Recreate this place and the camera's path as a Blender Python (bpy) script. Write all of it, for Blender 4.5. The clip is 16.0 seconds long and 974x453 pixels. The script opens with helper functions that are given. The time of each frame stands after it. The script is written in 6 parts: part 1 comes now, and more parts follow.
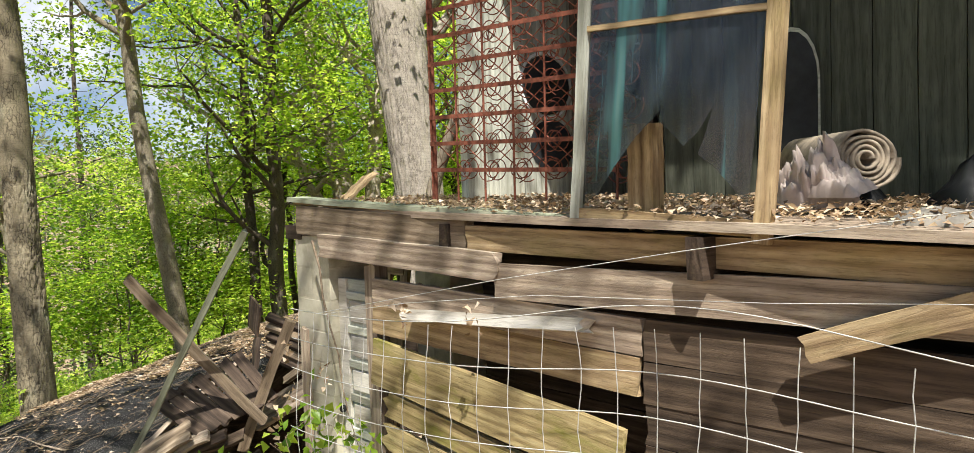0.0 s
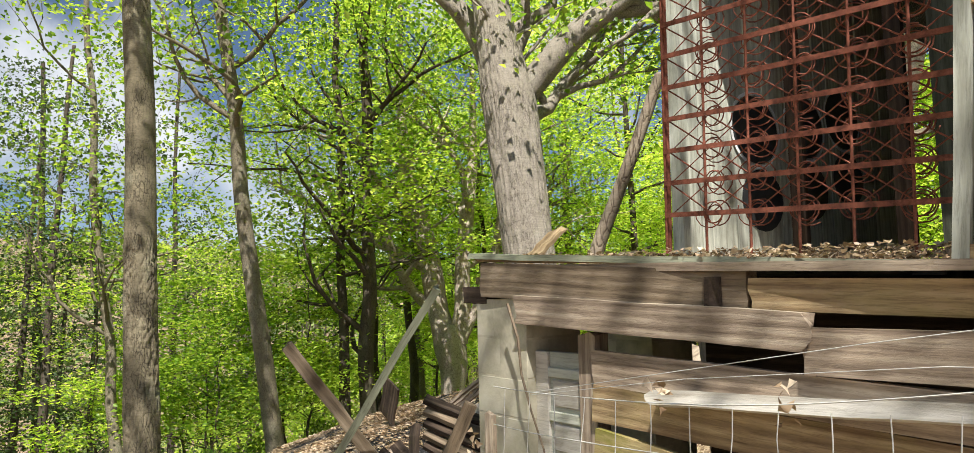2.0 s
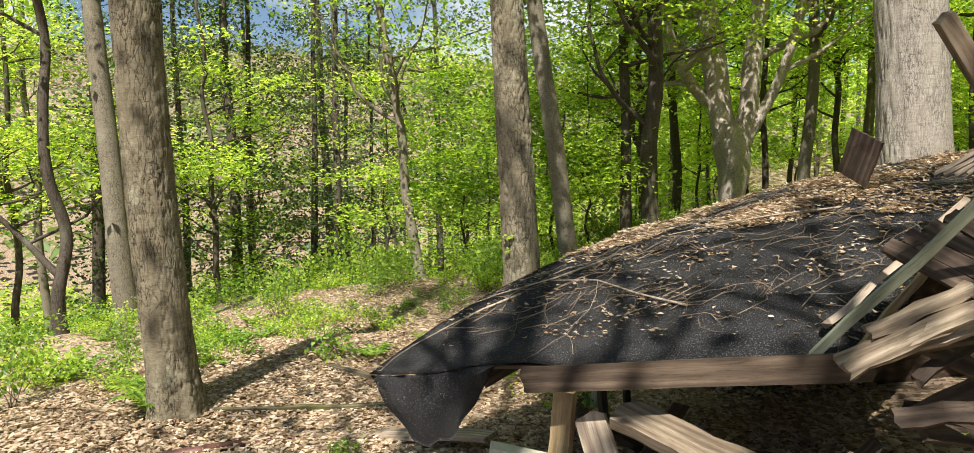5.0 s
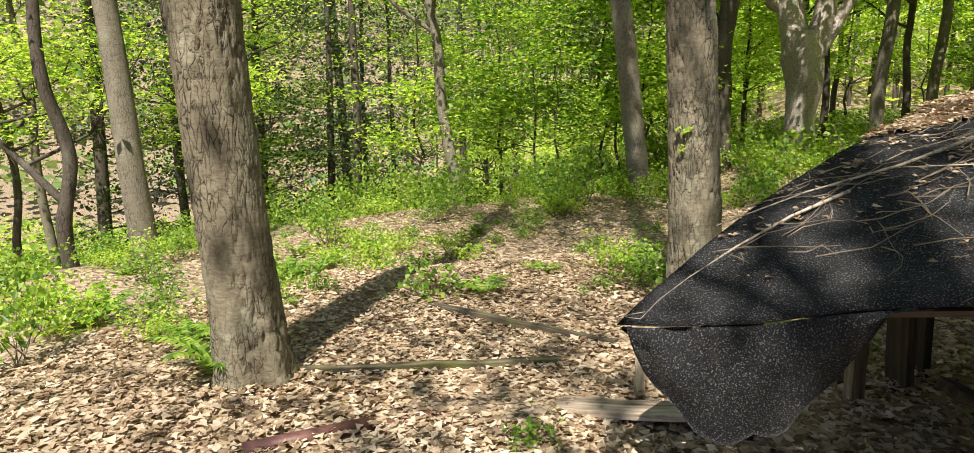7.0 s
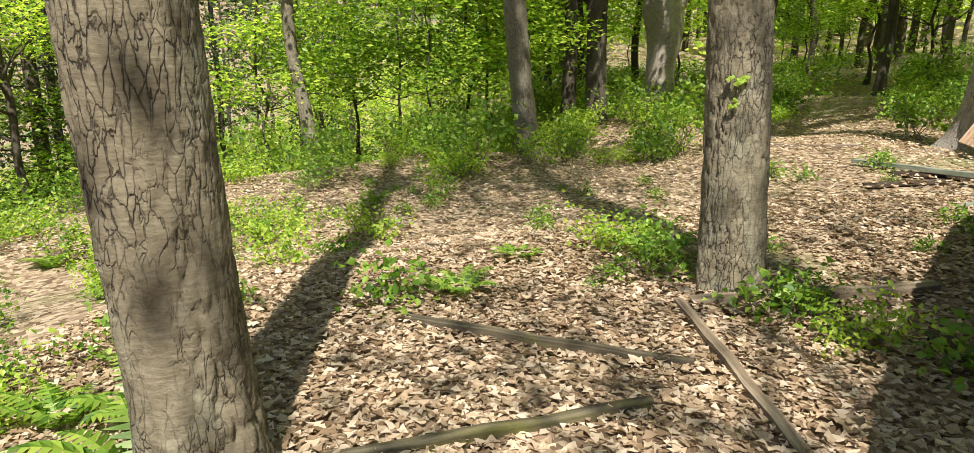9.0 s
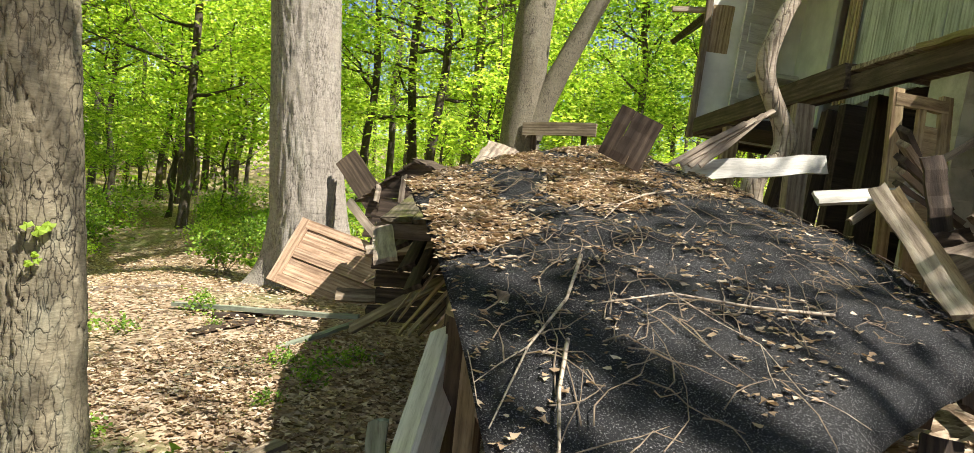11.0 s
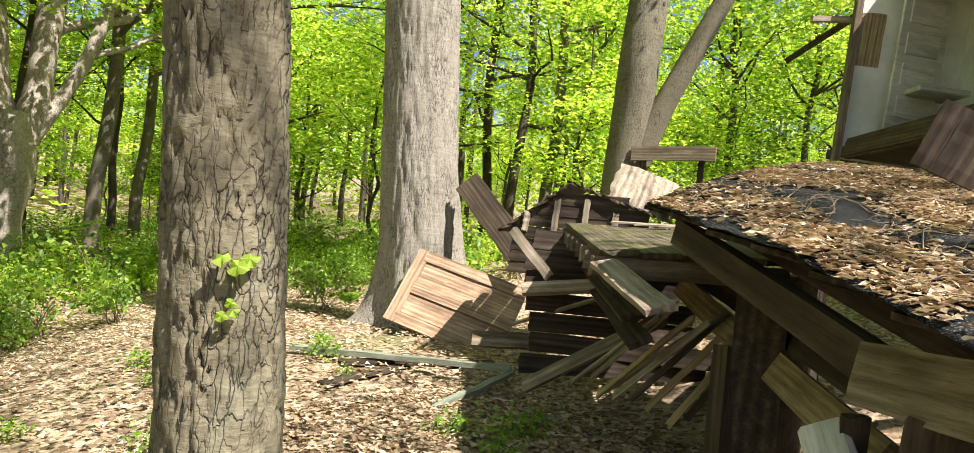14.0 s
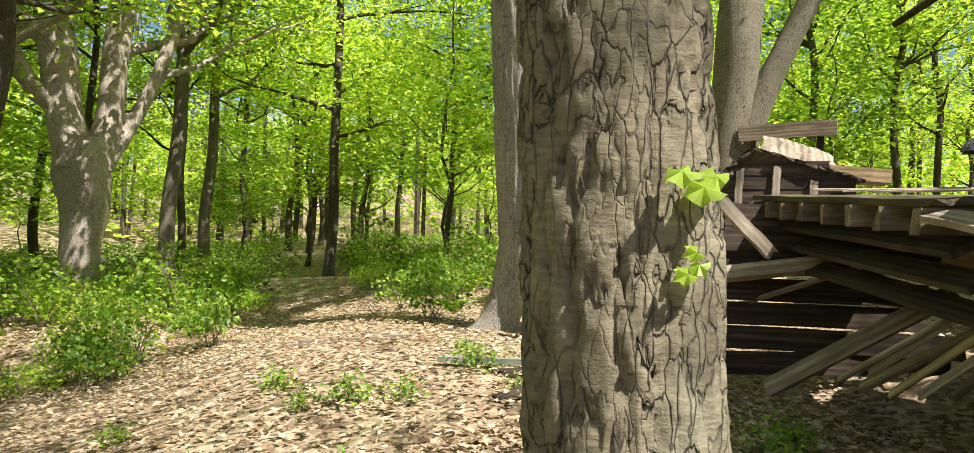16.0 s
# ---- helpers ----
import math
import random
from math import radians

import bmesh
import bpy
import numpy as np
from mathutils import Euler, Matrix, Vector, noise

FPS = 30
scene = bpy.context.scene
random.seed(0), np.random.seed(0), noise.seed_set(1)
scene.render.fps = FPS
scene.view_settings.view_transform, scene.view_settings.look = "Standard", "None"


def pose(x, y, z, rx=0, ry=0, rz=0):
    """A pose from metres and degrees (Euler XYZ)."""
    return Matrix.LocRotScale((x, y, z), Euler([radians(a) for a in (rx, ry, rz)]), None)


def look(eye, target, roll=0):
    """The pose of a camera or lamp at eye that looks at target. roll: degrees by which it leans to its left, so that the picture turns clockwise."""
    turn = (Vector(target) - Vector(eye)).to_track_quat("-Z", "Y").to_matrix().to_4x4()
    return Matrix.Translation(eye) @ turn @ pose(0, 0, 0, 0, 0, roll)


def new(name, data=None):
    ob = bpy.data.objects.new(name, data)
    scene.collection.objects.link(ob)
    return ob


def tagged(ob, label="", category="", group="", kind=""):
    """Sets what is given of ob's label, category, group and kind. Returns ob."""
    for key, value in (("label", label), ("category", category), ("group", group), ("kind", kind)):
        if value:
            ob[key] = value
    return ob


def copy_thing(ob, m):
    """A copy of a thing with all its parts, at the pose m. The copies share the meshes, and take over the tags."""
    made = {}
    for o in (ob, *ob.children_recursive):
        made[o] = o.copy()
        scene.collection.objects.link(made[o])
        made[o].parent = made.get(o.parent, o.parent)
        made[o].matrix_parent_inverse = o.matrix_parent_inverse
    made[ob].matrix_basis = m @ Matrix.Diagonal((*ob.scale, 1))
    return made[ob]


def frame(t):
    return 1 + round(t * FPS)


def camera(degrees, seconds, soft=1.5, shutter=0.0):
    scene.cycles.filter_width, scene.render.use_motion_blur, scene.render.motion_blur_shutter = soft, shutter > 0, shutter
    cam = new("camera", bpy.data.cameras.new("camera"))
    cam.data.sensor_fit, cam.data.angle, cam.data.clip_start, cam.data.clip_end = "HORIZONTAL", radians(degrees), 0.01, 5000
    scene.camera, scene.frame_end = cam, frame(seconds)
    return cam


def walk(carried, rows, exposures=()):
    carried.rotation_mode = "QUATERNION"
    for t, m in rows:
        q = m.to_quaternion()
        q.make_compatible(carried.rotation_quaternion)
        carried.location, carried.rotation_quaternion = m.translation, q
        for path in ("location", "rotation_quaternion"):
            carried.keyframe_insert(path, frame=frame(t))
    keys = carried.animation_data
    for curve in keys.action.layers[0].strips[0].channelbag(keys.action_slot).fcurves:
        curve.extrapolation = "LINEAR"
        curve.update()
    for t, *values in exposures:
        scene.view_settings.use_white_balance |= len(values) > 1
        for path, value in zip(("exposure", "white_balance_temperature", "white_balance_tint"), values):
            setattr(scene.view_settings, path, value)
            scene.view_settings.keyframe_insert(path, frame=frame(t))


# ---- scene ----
cam = camera(70.2, 16.0, soft=0.5)
METRES, EYE, TILT, LEAN, TURN = 10.5, 1.5, 1.0, 3.5, 0.0
ROWS = [
    (0.0, 0.0, 0.0, 0.0, 0.0, 0.0, -0.0),
    (0.5, -0.0212, 0.0278, -0.0075, 4.87, 1.35, -0.03),
    (1.0, -0.0328, 0.0629, -0.0058, 5.04, 4.74, -0.39),
    (1.5, -0.0534, 0.0714, -0.0099, 3.67, 7.53, -0.71),
    (2.0, -0.08, 0.0715, -0.0156, 5.39, 7.59, -0.9),
    (2.5, -0.113, 0.0878, -0.0325, 8.16, 5.35, -0.94),
    (3.0, -0.1477, 0.0945, -0.0416, 9.99, 1.59, -1.15),
    (3.5, -0.1811, 0.0957, -0.0508, 11.65, -2.03, -1.54),
    (4.0, -0.201, 0.1104, -0.0553, 13.78, -4.22, -1.95),
    (4.5, -0.2318, 0.116, -0.0613, 17.66, -5.74, -2.33),
    (5.0, -0.2508, 0.1301, -0.071, 23.09, -8.09, -2.28),
    (7.5, -0.4549, 0.2533, -0.1321, 22.46, -14.41, -2.35),
    (8.0, -0.4915, 0.2713, -0.1341, 19.71, -15.15, -2.3),
    (8.5, -0.5189, 0.2976, -0.1361, 16.67, -16.27, -2.4),
    (9.0, -0.5422, 0.3232, -0.1436, 8.43, -16.81, -3.78),
    (9.5, -0.547, 0.3475, -0.1447, -5.44, -14.91, -6.3),
    (10.0, -0.5356, 0.3724, -0.1415, -22.41, -9.77, -8.27),
    (12.5, -0.5322, 0.4213, -0.139, -53.74, 5.69, -7.49),
    (13.0, -0.5311, 0.4528, -0.1438, -50.46, 4.5, -7.74),
    (13.5, -0.5318, 0.4884, -0.1491, -45.71, 3.23, -8.46),
    (14.0, -0.535, 0.5229, -0.1522, -40.97, 1.82, -8.81),
    (14.5, -0.5414, 0.5503, -0.1597, -38.81, 0.94, -8.28),
    (15.0, -0.5436, 0.5727, -0.1628, -38.41, 0.93, -7.29),
    (15.5, -0.5508, 0.6071, -0.1725, -38.38, 1.77, -6.13),
    (16.0, -0.5516, 0.6332, -0.1786, -37.36, 2.32, -5.43),
]
walk(cam, [(t, pose(0, 0, EYE, TILT, LEAN, TURN) @ pose(METRES * x, METRES * y, METRES * z, 90 + pitch, roll, yaw)) for t, x, y, z, yaw, pitch, roll in ROWS],
     exposures=[(0.0, 0.92), (1.0, 0.72), (2.0, 0.74), (3.0, 0.80), (5.0, 0.84), (8.5, 0.82), (10.0, 0.92), (12.5, 1.45), (14.0, 1.25), (16.0, 1.15)])

# ---- sky and sun ----
SUN_AZ, SUN_EL = radians(169), radians(55)  # clockwise from +y
world = bpy.data.worlds.new("world")
scene.world = world
world.use_nodes = True
wn, wl = world.node_tree.nodes, world.node_tree.links
wn.clear()
w_out = wn.new("ShaderNodeOutputWorld")
w_bg = wn.new("ShaderNodeBackground")
w_sky = wn.new("ShaderNodeTexSky")
w_sky.sky_type, w_sky.sun_disc = "NISHITA", False
w_sky.sun_elevation, w_sky.sun_rotation = SUN_EL, SUN_AZ
w_sky.air_density, w_sky.dust_density, w_sky.ozone_density = 1.0, 0.15, 2.5
w_tc = wn.new("ShaderNodeTexCoord")
w_noise = wn.new("ShaderNodeTexNoise")
w_noise.inputs["Scale"].default_value, w_noise.inputs["Detail"].default_value = 3.2, 8.0
w_ramp = wn.new("ShaderNodeValToRGB")
w_ramp.color_ramp.elements[0].position, w_ramp.color_ramp.elements[1].position = 0.52, 0.64
w_mix = wn.new("ShaderNodeMixRGB")
w_mix.inputs[2].default_value = (10.0, 10.3, 10.8, 1)
wl.new(w_tc.outputs["Generated"], w_noise.inputs["Vector"])
wl.new(w_noise.outputs["Fac"], w_ramp.inputs[0])
wl.new(w_ramp.outputs[0], w_mix.inputs[0])
wl.new(w_sky.outputs[0], w_mix.inputs[1])
wl.new(w_mix.outputs[0], w_bg.inputs[0])
w_bg.inputs[1].default_value = 0.055
wl.new(w_bg.outputs[0], w_out.inputs[0])
sun = new("sun", bpy.data.lights.new("sun", "SUN"))
sun.data.energy, sun.data.angle, sun.data.color = 5.0, radians(0.53), (1.0, 0.95, 0.86)
_sv = Vector((math.sin(SUN_AZ) * math.cos(SUN_EL), math.cos(SUN_AZ) * math.cos(SUN_EL), math.sin(SUN_EL)))
sun.matrix_world = look(_sv * 60, (0, 0, 0))


# ---- materials ----
class Nodes:
    """A small wrapper to write node materials in few lines."""

    def __init__(self, name):
        self.mat = bpy.data.materials.new(name)
        self.mat.use_nodes = True
        self.t = self.mat.node_tree
        self.t.nodes.clear()
        self.out = self.add("ShaderNodeOutputMaterial")
        self.tc = self.add("ShaderNodeTexCoord")

    def add(self, kind, **values):
        n = self.t.nodes.new(kind)
        for k, v in values.items():
            if k in n.inputs:
                n.inputs[k].default_value = v
        return n

    def link(self, a, b):
        self.t.links.new(a, b)

    def coords(self, scale=(1, 1, 1), space="Object", spread=0.0):
        m = self.add("ShaderNodeMapping")
        m.inputs["Scale"].default_value = scale
        self.link(self.tc.outputs[space], m.inputs[0])
        if spread:
            info = self.add("ShaderNodeObjectInfo")
            mul = self.add("ShaderNodeMath")
            mul.operation = "MULTIPLY"
            mul.inputs[1].default_value = spread
            self.link(info.outputs["Random"], mul.inputs[0])
            comb = self.add("ShaderNodeCombineXYZ")
            for i in range(3):
                self.link(mul.outputs[0], comb.inputs[i])
            self.link(comb.outputs[0], m.inputs["Location"])
        return m.outputs[0]

    def noise(self, co, scale, detail=6.0, rough=0.6, distort=0.0):
        n = self.add("ShaderNodeTexNoise", Scale=scale, Detail=detail, Roughness=rough, Distortion=distort)
        self.link(co, n.inputs["Vector"])
        return n.outputs["Fac"]

    def voronoi(self, co, scale, feature="F1", out="Distance"):
        n = self.add("ShaderNodeTexVoronoi", Scale=scale)
        n.feature = feature
        self.link(co, n.inputs["Vector"])
        return n.outputs[out]

    def ramp(self, fac, *stops):
        n = self.add("ShaderNodeValToRGB")
        e = n.color_ramp.elements
        while len(e) < len(stops):
            e.new(0.5)
        for el, (p, c) in zip(e, stops):
            el.position, el.color = p, (*c, 1) if len(c) == 3 else c
        self.link(fac, n.inputs[0])
        return n.outputs[0]

    def mix(self, fac, a, b, mode="MIX"):
        n = self.add("ShaderNodeMixRGB")
        n.blend_type = mode
        for i, v in ((0, fac), (1, a), (2, b)):
            if isinstance(v, (int, float)):
                n.inputs[i].default_value = v
            elif isinstance(v, tuple):
                n.inputs[i].default_value = (*v, 1)
            else:
                self.link(v, n.inputs[i])
        return n.outputs[0]

    def maths(self, op, a, b):
        n = self.add("ShaderNodeMath")
        n.operation = op
        for i, v in ((0, a), (1, b)):
            if isinstance(v, (int, float)):
                n.inputs[i].default_value = v
            else:
                self.link(v, n.inputs[i])
        return n.outputs[0]

    def shade(self, colour, rough=0.85, height=None, strength=0.4, distance=0.01, metal=0.0, spec=0.3):
        p = self.add("ShaderNodeBsdfPrincipled", Metallic=metal)
        p.inputs["Specular IOR Level"].default_value = spec
        for key, v in (("Base Color", colour), ("Roughness", rough)):
            if isinstance(v, tuple):
                p.inputs[key].default_value = (*v, 1)
            elif isinstance(v, (int, float)):
                p.inputs[key].default_value = v
            else:
                self.link(v, p.inputs[key])
        if height is not None:
            b = self.add("ShaderNodeBump", Strength=strength, Distance=distance)
            self.link(height, b.inputs["Height"])
            self.link(b.outputs[0], p.inputs["Normal"])
        self.link(p.outputs[0], self.out.inputs[0])
        return self.mat


def wood_mat(name, dark, mid, light, moss=0.0, grain=1.0, stain=0.5, fine=0.5):
    """Weathered board; its length lies along the object's x."""
    k = Nodes(name)
    n0 = k.noise(k.coords((0.7, 11 * grain, 11 * grain), spread=37.0), 1.6, 9, 0.65, 0.6)
    wave = k.add("ShaderNodeTexWave", Scale=0.7, Distortion=16.0, Detail=2.0)
    wave.inputs["Detail Scale"].default_value = 0.3
    wave.bands_direction = "Y"
    k.link(k.coords((0.42, 9 * grain, 3.0), spread=37.0), wave.inputs["Vector"])
    n1 = k.mix(0.14, n0, wave.outputs["Fac"])
    n2 = k.noise(k.coords((6, 75, 75), spread=37.0), 1.2, 6, 0.75, 0.4)
    n3 = k.noise(k.coords((1, 1, 1), spread=37.0), 3.5, 5, 0.6)
    c = k.ramp(n1, (0.28, dark), (0.5, mid), (0.74, light))
    c = k.mix(fine, c, k.ramp(n2, (0.36, (0.20, 0.17, 0.15)), (0.50, (0.95, 0.95, 0.95)), (0.72, (1.25, 1.22, 1.18))), "MULTIPLY")
    knots = k.voronoi(k.coords((1.6, 5, 5), spread=37.0), 1.0)
    c = k.mix(k.ramp(knots, (0.05, (0.8,) * 3), (0.16, (0,) * 3)), c, dark)
    c = k.mix(k.ramp(n3, (0.45, (0, 0, 0)), (0.7, (stain,) * 3)), c, dark)
    if moss:
        m = k.noise(k.coords((0.8, 2, 2), spread=61.0), 2.6, 6, 0.7)
        c = k.mix(k.ramp(m, (0.5, (0, 0, 0)), (0.68, (moss,) * 3)), c, (0.20, 0.21, 0.03))
    info = k.add("ShaderNodeObjectInfo")
    c = k.mix(0.5, c, k.ramp(info.outputs["Random"], (0, (0.5, 0.49, 0.47)), (1, (1.0, 0.97, 0.9))), "MULTIPLY")
    return k.shade(c, 0.85, k.mix(0.5, n1, n2), 0.7, 0.006)


WOOD_GREY = wood_mat("weathered_grey_wood", (0.13, 0.095, 0.07), (0.40, 0.32, 0.25), (0.66, 0.57, 0.46))
WOOD_TAN = wood_mat("weathered_tan_wood", (0.16, 0.10, 0.055), (0.45, 0.33, 0.19), (0.68, 0.54, 0.34), 0.25)
WOOD_MOSS = wood_mat("mossy_wood", (0.16, 0.11, 0.05), (0.45, 0.36, 0.18), (0.64, 0.54, 0.30), 0.8)
# dark rotten boards; also stands in for shade in cellar and under roof
WOOD_DARK = wood_mat("dark_rotten_shade_wood", (0.025, 0.018, 0.014), (0.075, 0.052, 0.038), (0.17, 0.125, 0.095))
# dark brown stain with the shade of the front's lower right put in
WOOD_SHADED_UMBER = wood_mat("shaded_umber_stained_wood", (0.03, 0.021, 0.015), (0.085, 0.06, 0.042), (0.17, 0.125, 0.09))
WOOD_DECK = wood_mat("rotten_mossy_deck", (0.04, 0.032, 0.02), (0.13, 0.105, 0.07), (0.27, 0.235, 0.17), 0.45)
WOOD_RED = wood_mat("bare_reddish_wood", (0.17, 0.10, 0.065), (0.46, 0.31, 0.21), (0.66, 0.51, 0.38))
WOOD_BROWN = wood_mat("brown_wood", (0.09, 0.066, 0.045), (0.25, 0.192, 0.135), (0.46, 0.385, 0.295))
PAINT_WHITE = wood_mat("flaking_white_paint", (0.36, 0.33, 0.28), (0.66, 0.64, 0.60), (0.80, 0.79, 0.76), 0.0, 0.6, 0.3, 0.3)
PAINT_GREEN = wood_mat("faded_green_paint", (0.16, 0.18, 0.13), (0.31, 0.34, 0.26), (0.46, 0.49, 0.39), 0.1, 0.8, 0.4, 0.5)
# the wall's green set darker, with the deck's shade put into it
PAINT_SHADED_OLIVE = wood_mat("shaded_olive_paint", (0.05, 0.055, 0.04), (0.10, 0.112, 0.085), (0.15, 0.165, 0.13), 0.0, 0.8, 0.5, 0.5)
PAINT_PALE = wood_mat("pale_peeling_paint", (0.26, 0.26, 0.21), (0.55, 0.58, 0.52), (0.72, 0.75, 0.69), 0.0, 0.8, 0.5, 0.4)


def concrete_mat():
    k = Nodes("painted_concrete_block")
    co = k.coords(spread=23.0)
    n1, n2 = k.noise(co, 5, 7, 0.65), k.noise(co, 60, 4, 0.6)
    c = k.ramp(n1, (0.3, (0.30, 0.28, 0.21)), (0.55, (0.50, 0.47, 0.37)), (0.75, (0.58, 0.56, 0.47)))
    return k.shade(c, 0.9, k.mix(0.6, n1, n2), 0.35, 0.006)


def felt_mat():
    k = Nodes("mineral_roofing_felt")
    co = k.coords()
    n1, n2 = k.noise(co, 2.2, 7, 0.65), k.noise(co, 190, 2, 0.6)
    n3 = k.noise(co, 9, 6, 0.7)
    c = k.ramp(n1, (0.3, (0.016, 0.016, 0.018)), (0.55, (0.036, 0.036, 0.038)), (0.8, (0.08, 0.077, 0.072)))
    c = k.mix(k.ramp(n2, (0.56, (0, 0, 0)), (0.66, (0.8,) * 3)), c, (0.32, 0.315, 0.31))
    c = k.mix(k.ramp(n3, (0.58, (0, 0, 0)), (0.75, (0.5,) * 3)), c, (0.11, 0.085, 0.06))
    return k.shade(c, 0.85, k.mix(0.5, n2, n3), 0.9, 0.012, spec=0.25)


def bark_mat(name, dark, mid, light, vscale=(9, 9, 2.2), lichen=0.15, fleck=0.0, crack_share=0.7):
    k = Nodes(name)
    co = k.coords(vscale, spread=17.0)
    n0 = k.noise(k.coords((1, 1, 0.5), spread=17.0), 3.0, 5, 0.6)
    wv = k.add("ShaderNodeVectorMath")
    wv.operation = "ADD"
    nn = k.add("ShaderNodeTexNoise", Scale=1.1, Detail=4.0)
    k.link(co, nn.inputs["Vector"])
    k.link(co, wv.inputs[0])
    k.link(nn.outputs["Color"], wv.inputs[1])
    v = k.voronoi(wv.outputs[0], 2.6, "DISTANCE_TO_EDGE")
    n2 = k.noise(k.coords((30, 30, 90), spread=17.0), 1.2, 6, 0.65)
    crack = k.ramp(v, (0.0, (0, 0, 0)), (0.07, (0.85, 0.85, 0.85)), (0.2, (1, 1, 1)))
    gate = k.ramp(k.noise(k.coords((4, 4, 1.6), spread=17.0), 1.3, 5, 0.7), (0.40, (1, 1, 1)), (0.62, (1 - crack_share,) * 3))
    crack = k.mix(gate, (1.0, 1.0, 1.0), crack)
    c = k.ramp(n2, (0.3, mid), (0.68, light))
    c = k.mix(0.6, c, k.ramp(k.noise(k.coords((5, 5, 40), spread=17.0), 1.0, 6, 0.7), (0.35, (0.55, 0.53, 0.5)), (0.6, (1.05, 1.05, 1.05))), "MULTIPLY")
    c = k.mix(k.ramp(n0, (0.35, (0.55,) * 3), (0.7, (0,) * 3)), c, mid)
    c = k.mix(crack, dark, c)
    c = k.mix(k.ramp(n0, (0.56, (0, 0, 0)), (0.72, (lichen,) * 3)), c, (0.42, 0.45, 0.34))
    if fleck:
        c = k.mix(k.ramp(k.noise(k.coords((3, 3, 3), spread=9.0), 2.6, 5, 0.7), (0.5, (0, 0, 0)), (0.62, (fleck,) * 3)), c, (0.48, 0.42, 0.36))
    return k.shade(c, 0.9, k.mix(0.35, crack, n2), 0.8, 0.012)


BARK_MAPLE = bark_mat("maple_bark", (0.05, 0.04, 0.03), (0.17, 0.145, 0.105), (0.31, 0.275, 0.205), (13, 13, 4))
BARK_PLATED = bark_mat("plated_maple_bark", (0.035, 0.028, 0.02), (0.15, 0.125, 0.083), (0.32, 0.28, 0.19), (13, 13, 4), 0.25, 0.0, 1.0)
BARK_ASH = bark_mat("ash_bark", (0.07, 0.058, 0.045), (0.27, 0.235, 0.195), (0.44, 0.40, 0.35), (16, 16, 3.0), 0.1, 0.0, 0.8)
BARK_GNARL = bark_mat("gnarled_bark", (0.10, 0.075, 0.06), (0.38, 0.31, 0.26), (0.62, 0.54, 0.47), (6, 6, 4), 0.1, 0.5)
BARK_DARK = bark_mat("dark_bark", (0.022, 0.018, 0.014), (0.07, 0.055, 0.042), (0.14, 0.115, 0.09), (10, 10, 3))
DEADWOOD = bark_mat("bleached_dead_wood", (0.16, 0.12, 0.085), (0.40, 0.32, 0.24), (0.56, 0.48, 0.38), (7, 7, 0.7), 0.0, 0.0, 0.15)


def leaf_mat(name, a, b, c, through_light=0.55):
    k = Nodes(name)
    g = k.add("ShaderNodeNewGeometry")
    col = k.ramp(g.outputs["Random Per Island"], (0, a), (0.5, b), (1, c))
    n = k.noise(k.coords(space="Object"), 0.5, 3)
    col = k.mix(k.ramp(n, (0.4, (0.25,) * 3), (0.6, (0,) * 3)), col, a)
    d = k.add("ShaderNodeBsdfDiffuse")
    tr = k.add("ShaderNodeBsdfTranslucent")
    gl = k.add("ShaderNodeBsdfGlossy", Roughness=0.45)
    gl.inputs[0].default_value = (0.5, 0.5, 0.5, 1)
    k.link(col, d.inputs[0])
    k.link(k.mix(1.0, col, (1.66, 1.52, 1.2), "MULTIPLY"), tr.inputs[0])
    m1 = k.add("ShaderNodeMixShader", Fac=through_light)
    k.link(d.outputs[0], m1.inputs[1])
    k.link(tr.outputs[0], m1.inputs[2])
    m2 = k.add("ShaderNodeMixShader", Fac=0.05)
    k.link(m1.outputs[0], m2.inputs[1])
    k.link(gl.outputs[0], m2.inputs[2])
    k.link(m2.outputs[0], k.out.inputs[0])
    return k.mat


LEAF_MAPLE = leaf_mat("spring_maple_leaves", (0.07, 0.16, 0.02), (0.25, 0.42, 0.04), (0.50, 0.62, 0.10), 0.62)
LEAF_BRIGHT = leaf_mat("young_bright_leaves", (0.14, 0.28, 0.03), (0.42, 0.60, 0.06), (0.70, 0.80, 0.18), 0.62)
LEAF_DARK = leaf_mat("hemlock_needles", (0.03, 0.06, 0.02), (0.07, 0.12, 0.035), (0.15, 0.21, 0.06), 0.4)
LEAF_LOW = leaf_mat("undergrowth_leaves", (0.06, 0.14, 0.015), (0.20, 0.36, 0.04), (0.42, 0.56, 0.09), 0.5)
LEAF_DRY = leaf_mat("dry_fallen_leaves", (0.18, 0.115, 0.065), (0.45, 0.335, 0.22), (0.72, 0.60, 0.46), 0.15)
LEAF_FAR = leaf_mat("distant_leaves", (0.10, 0.17, 0.05), (0.20, 0.29, 0.08), (0.30, 0.36, 0.14), 0.4)
LEAF_BARE = leaf_mat("distant_grey_twigs", (0.12, 0.13, 0.08), (0.20, 0.22, 0.13), (0.25, 0.29, 0.14), 0.3)


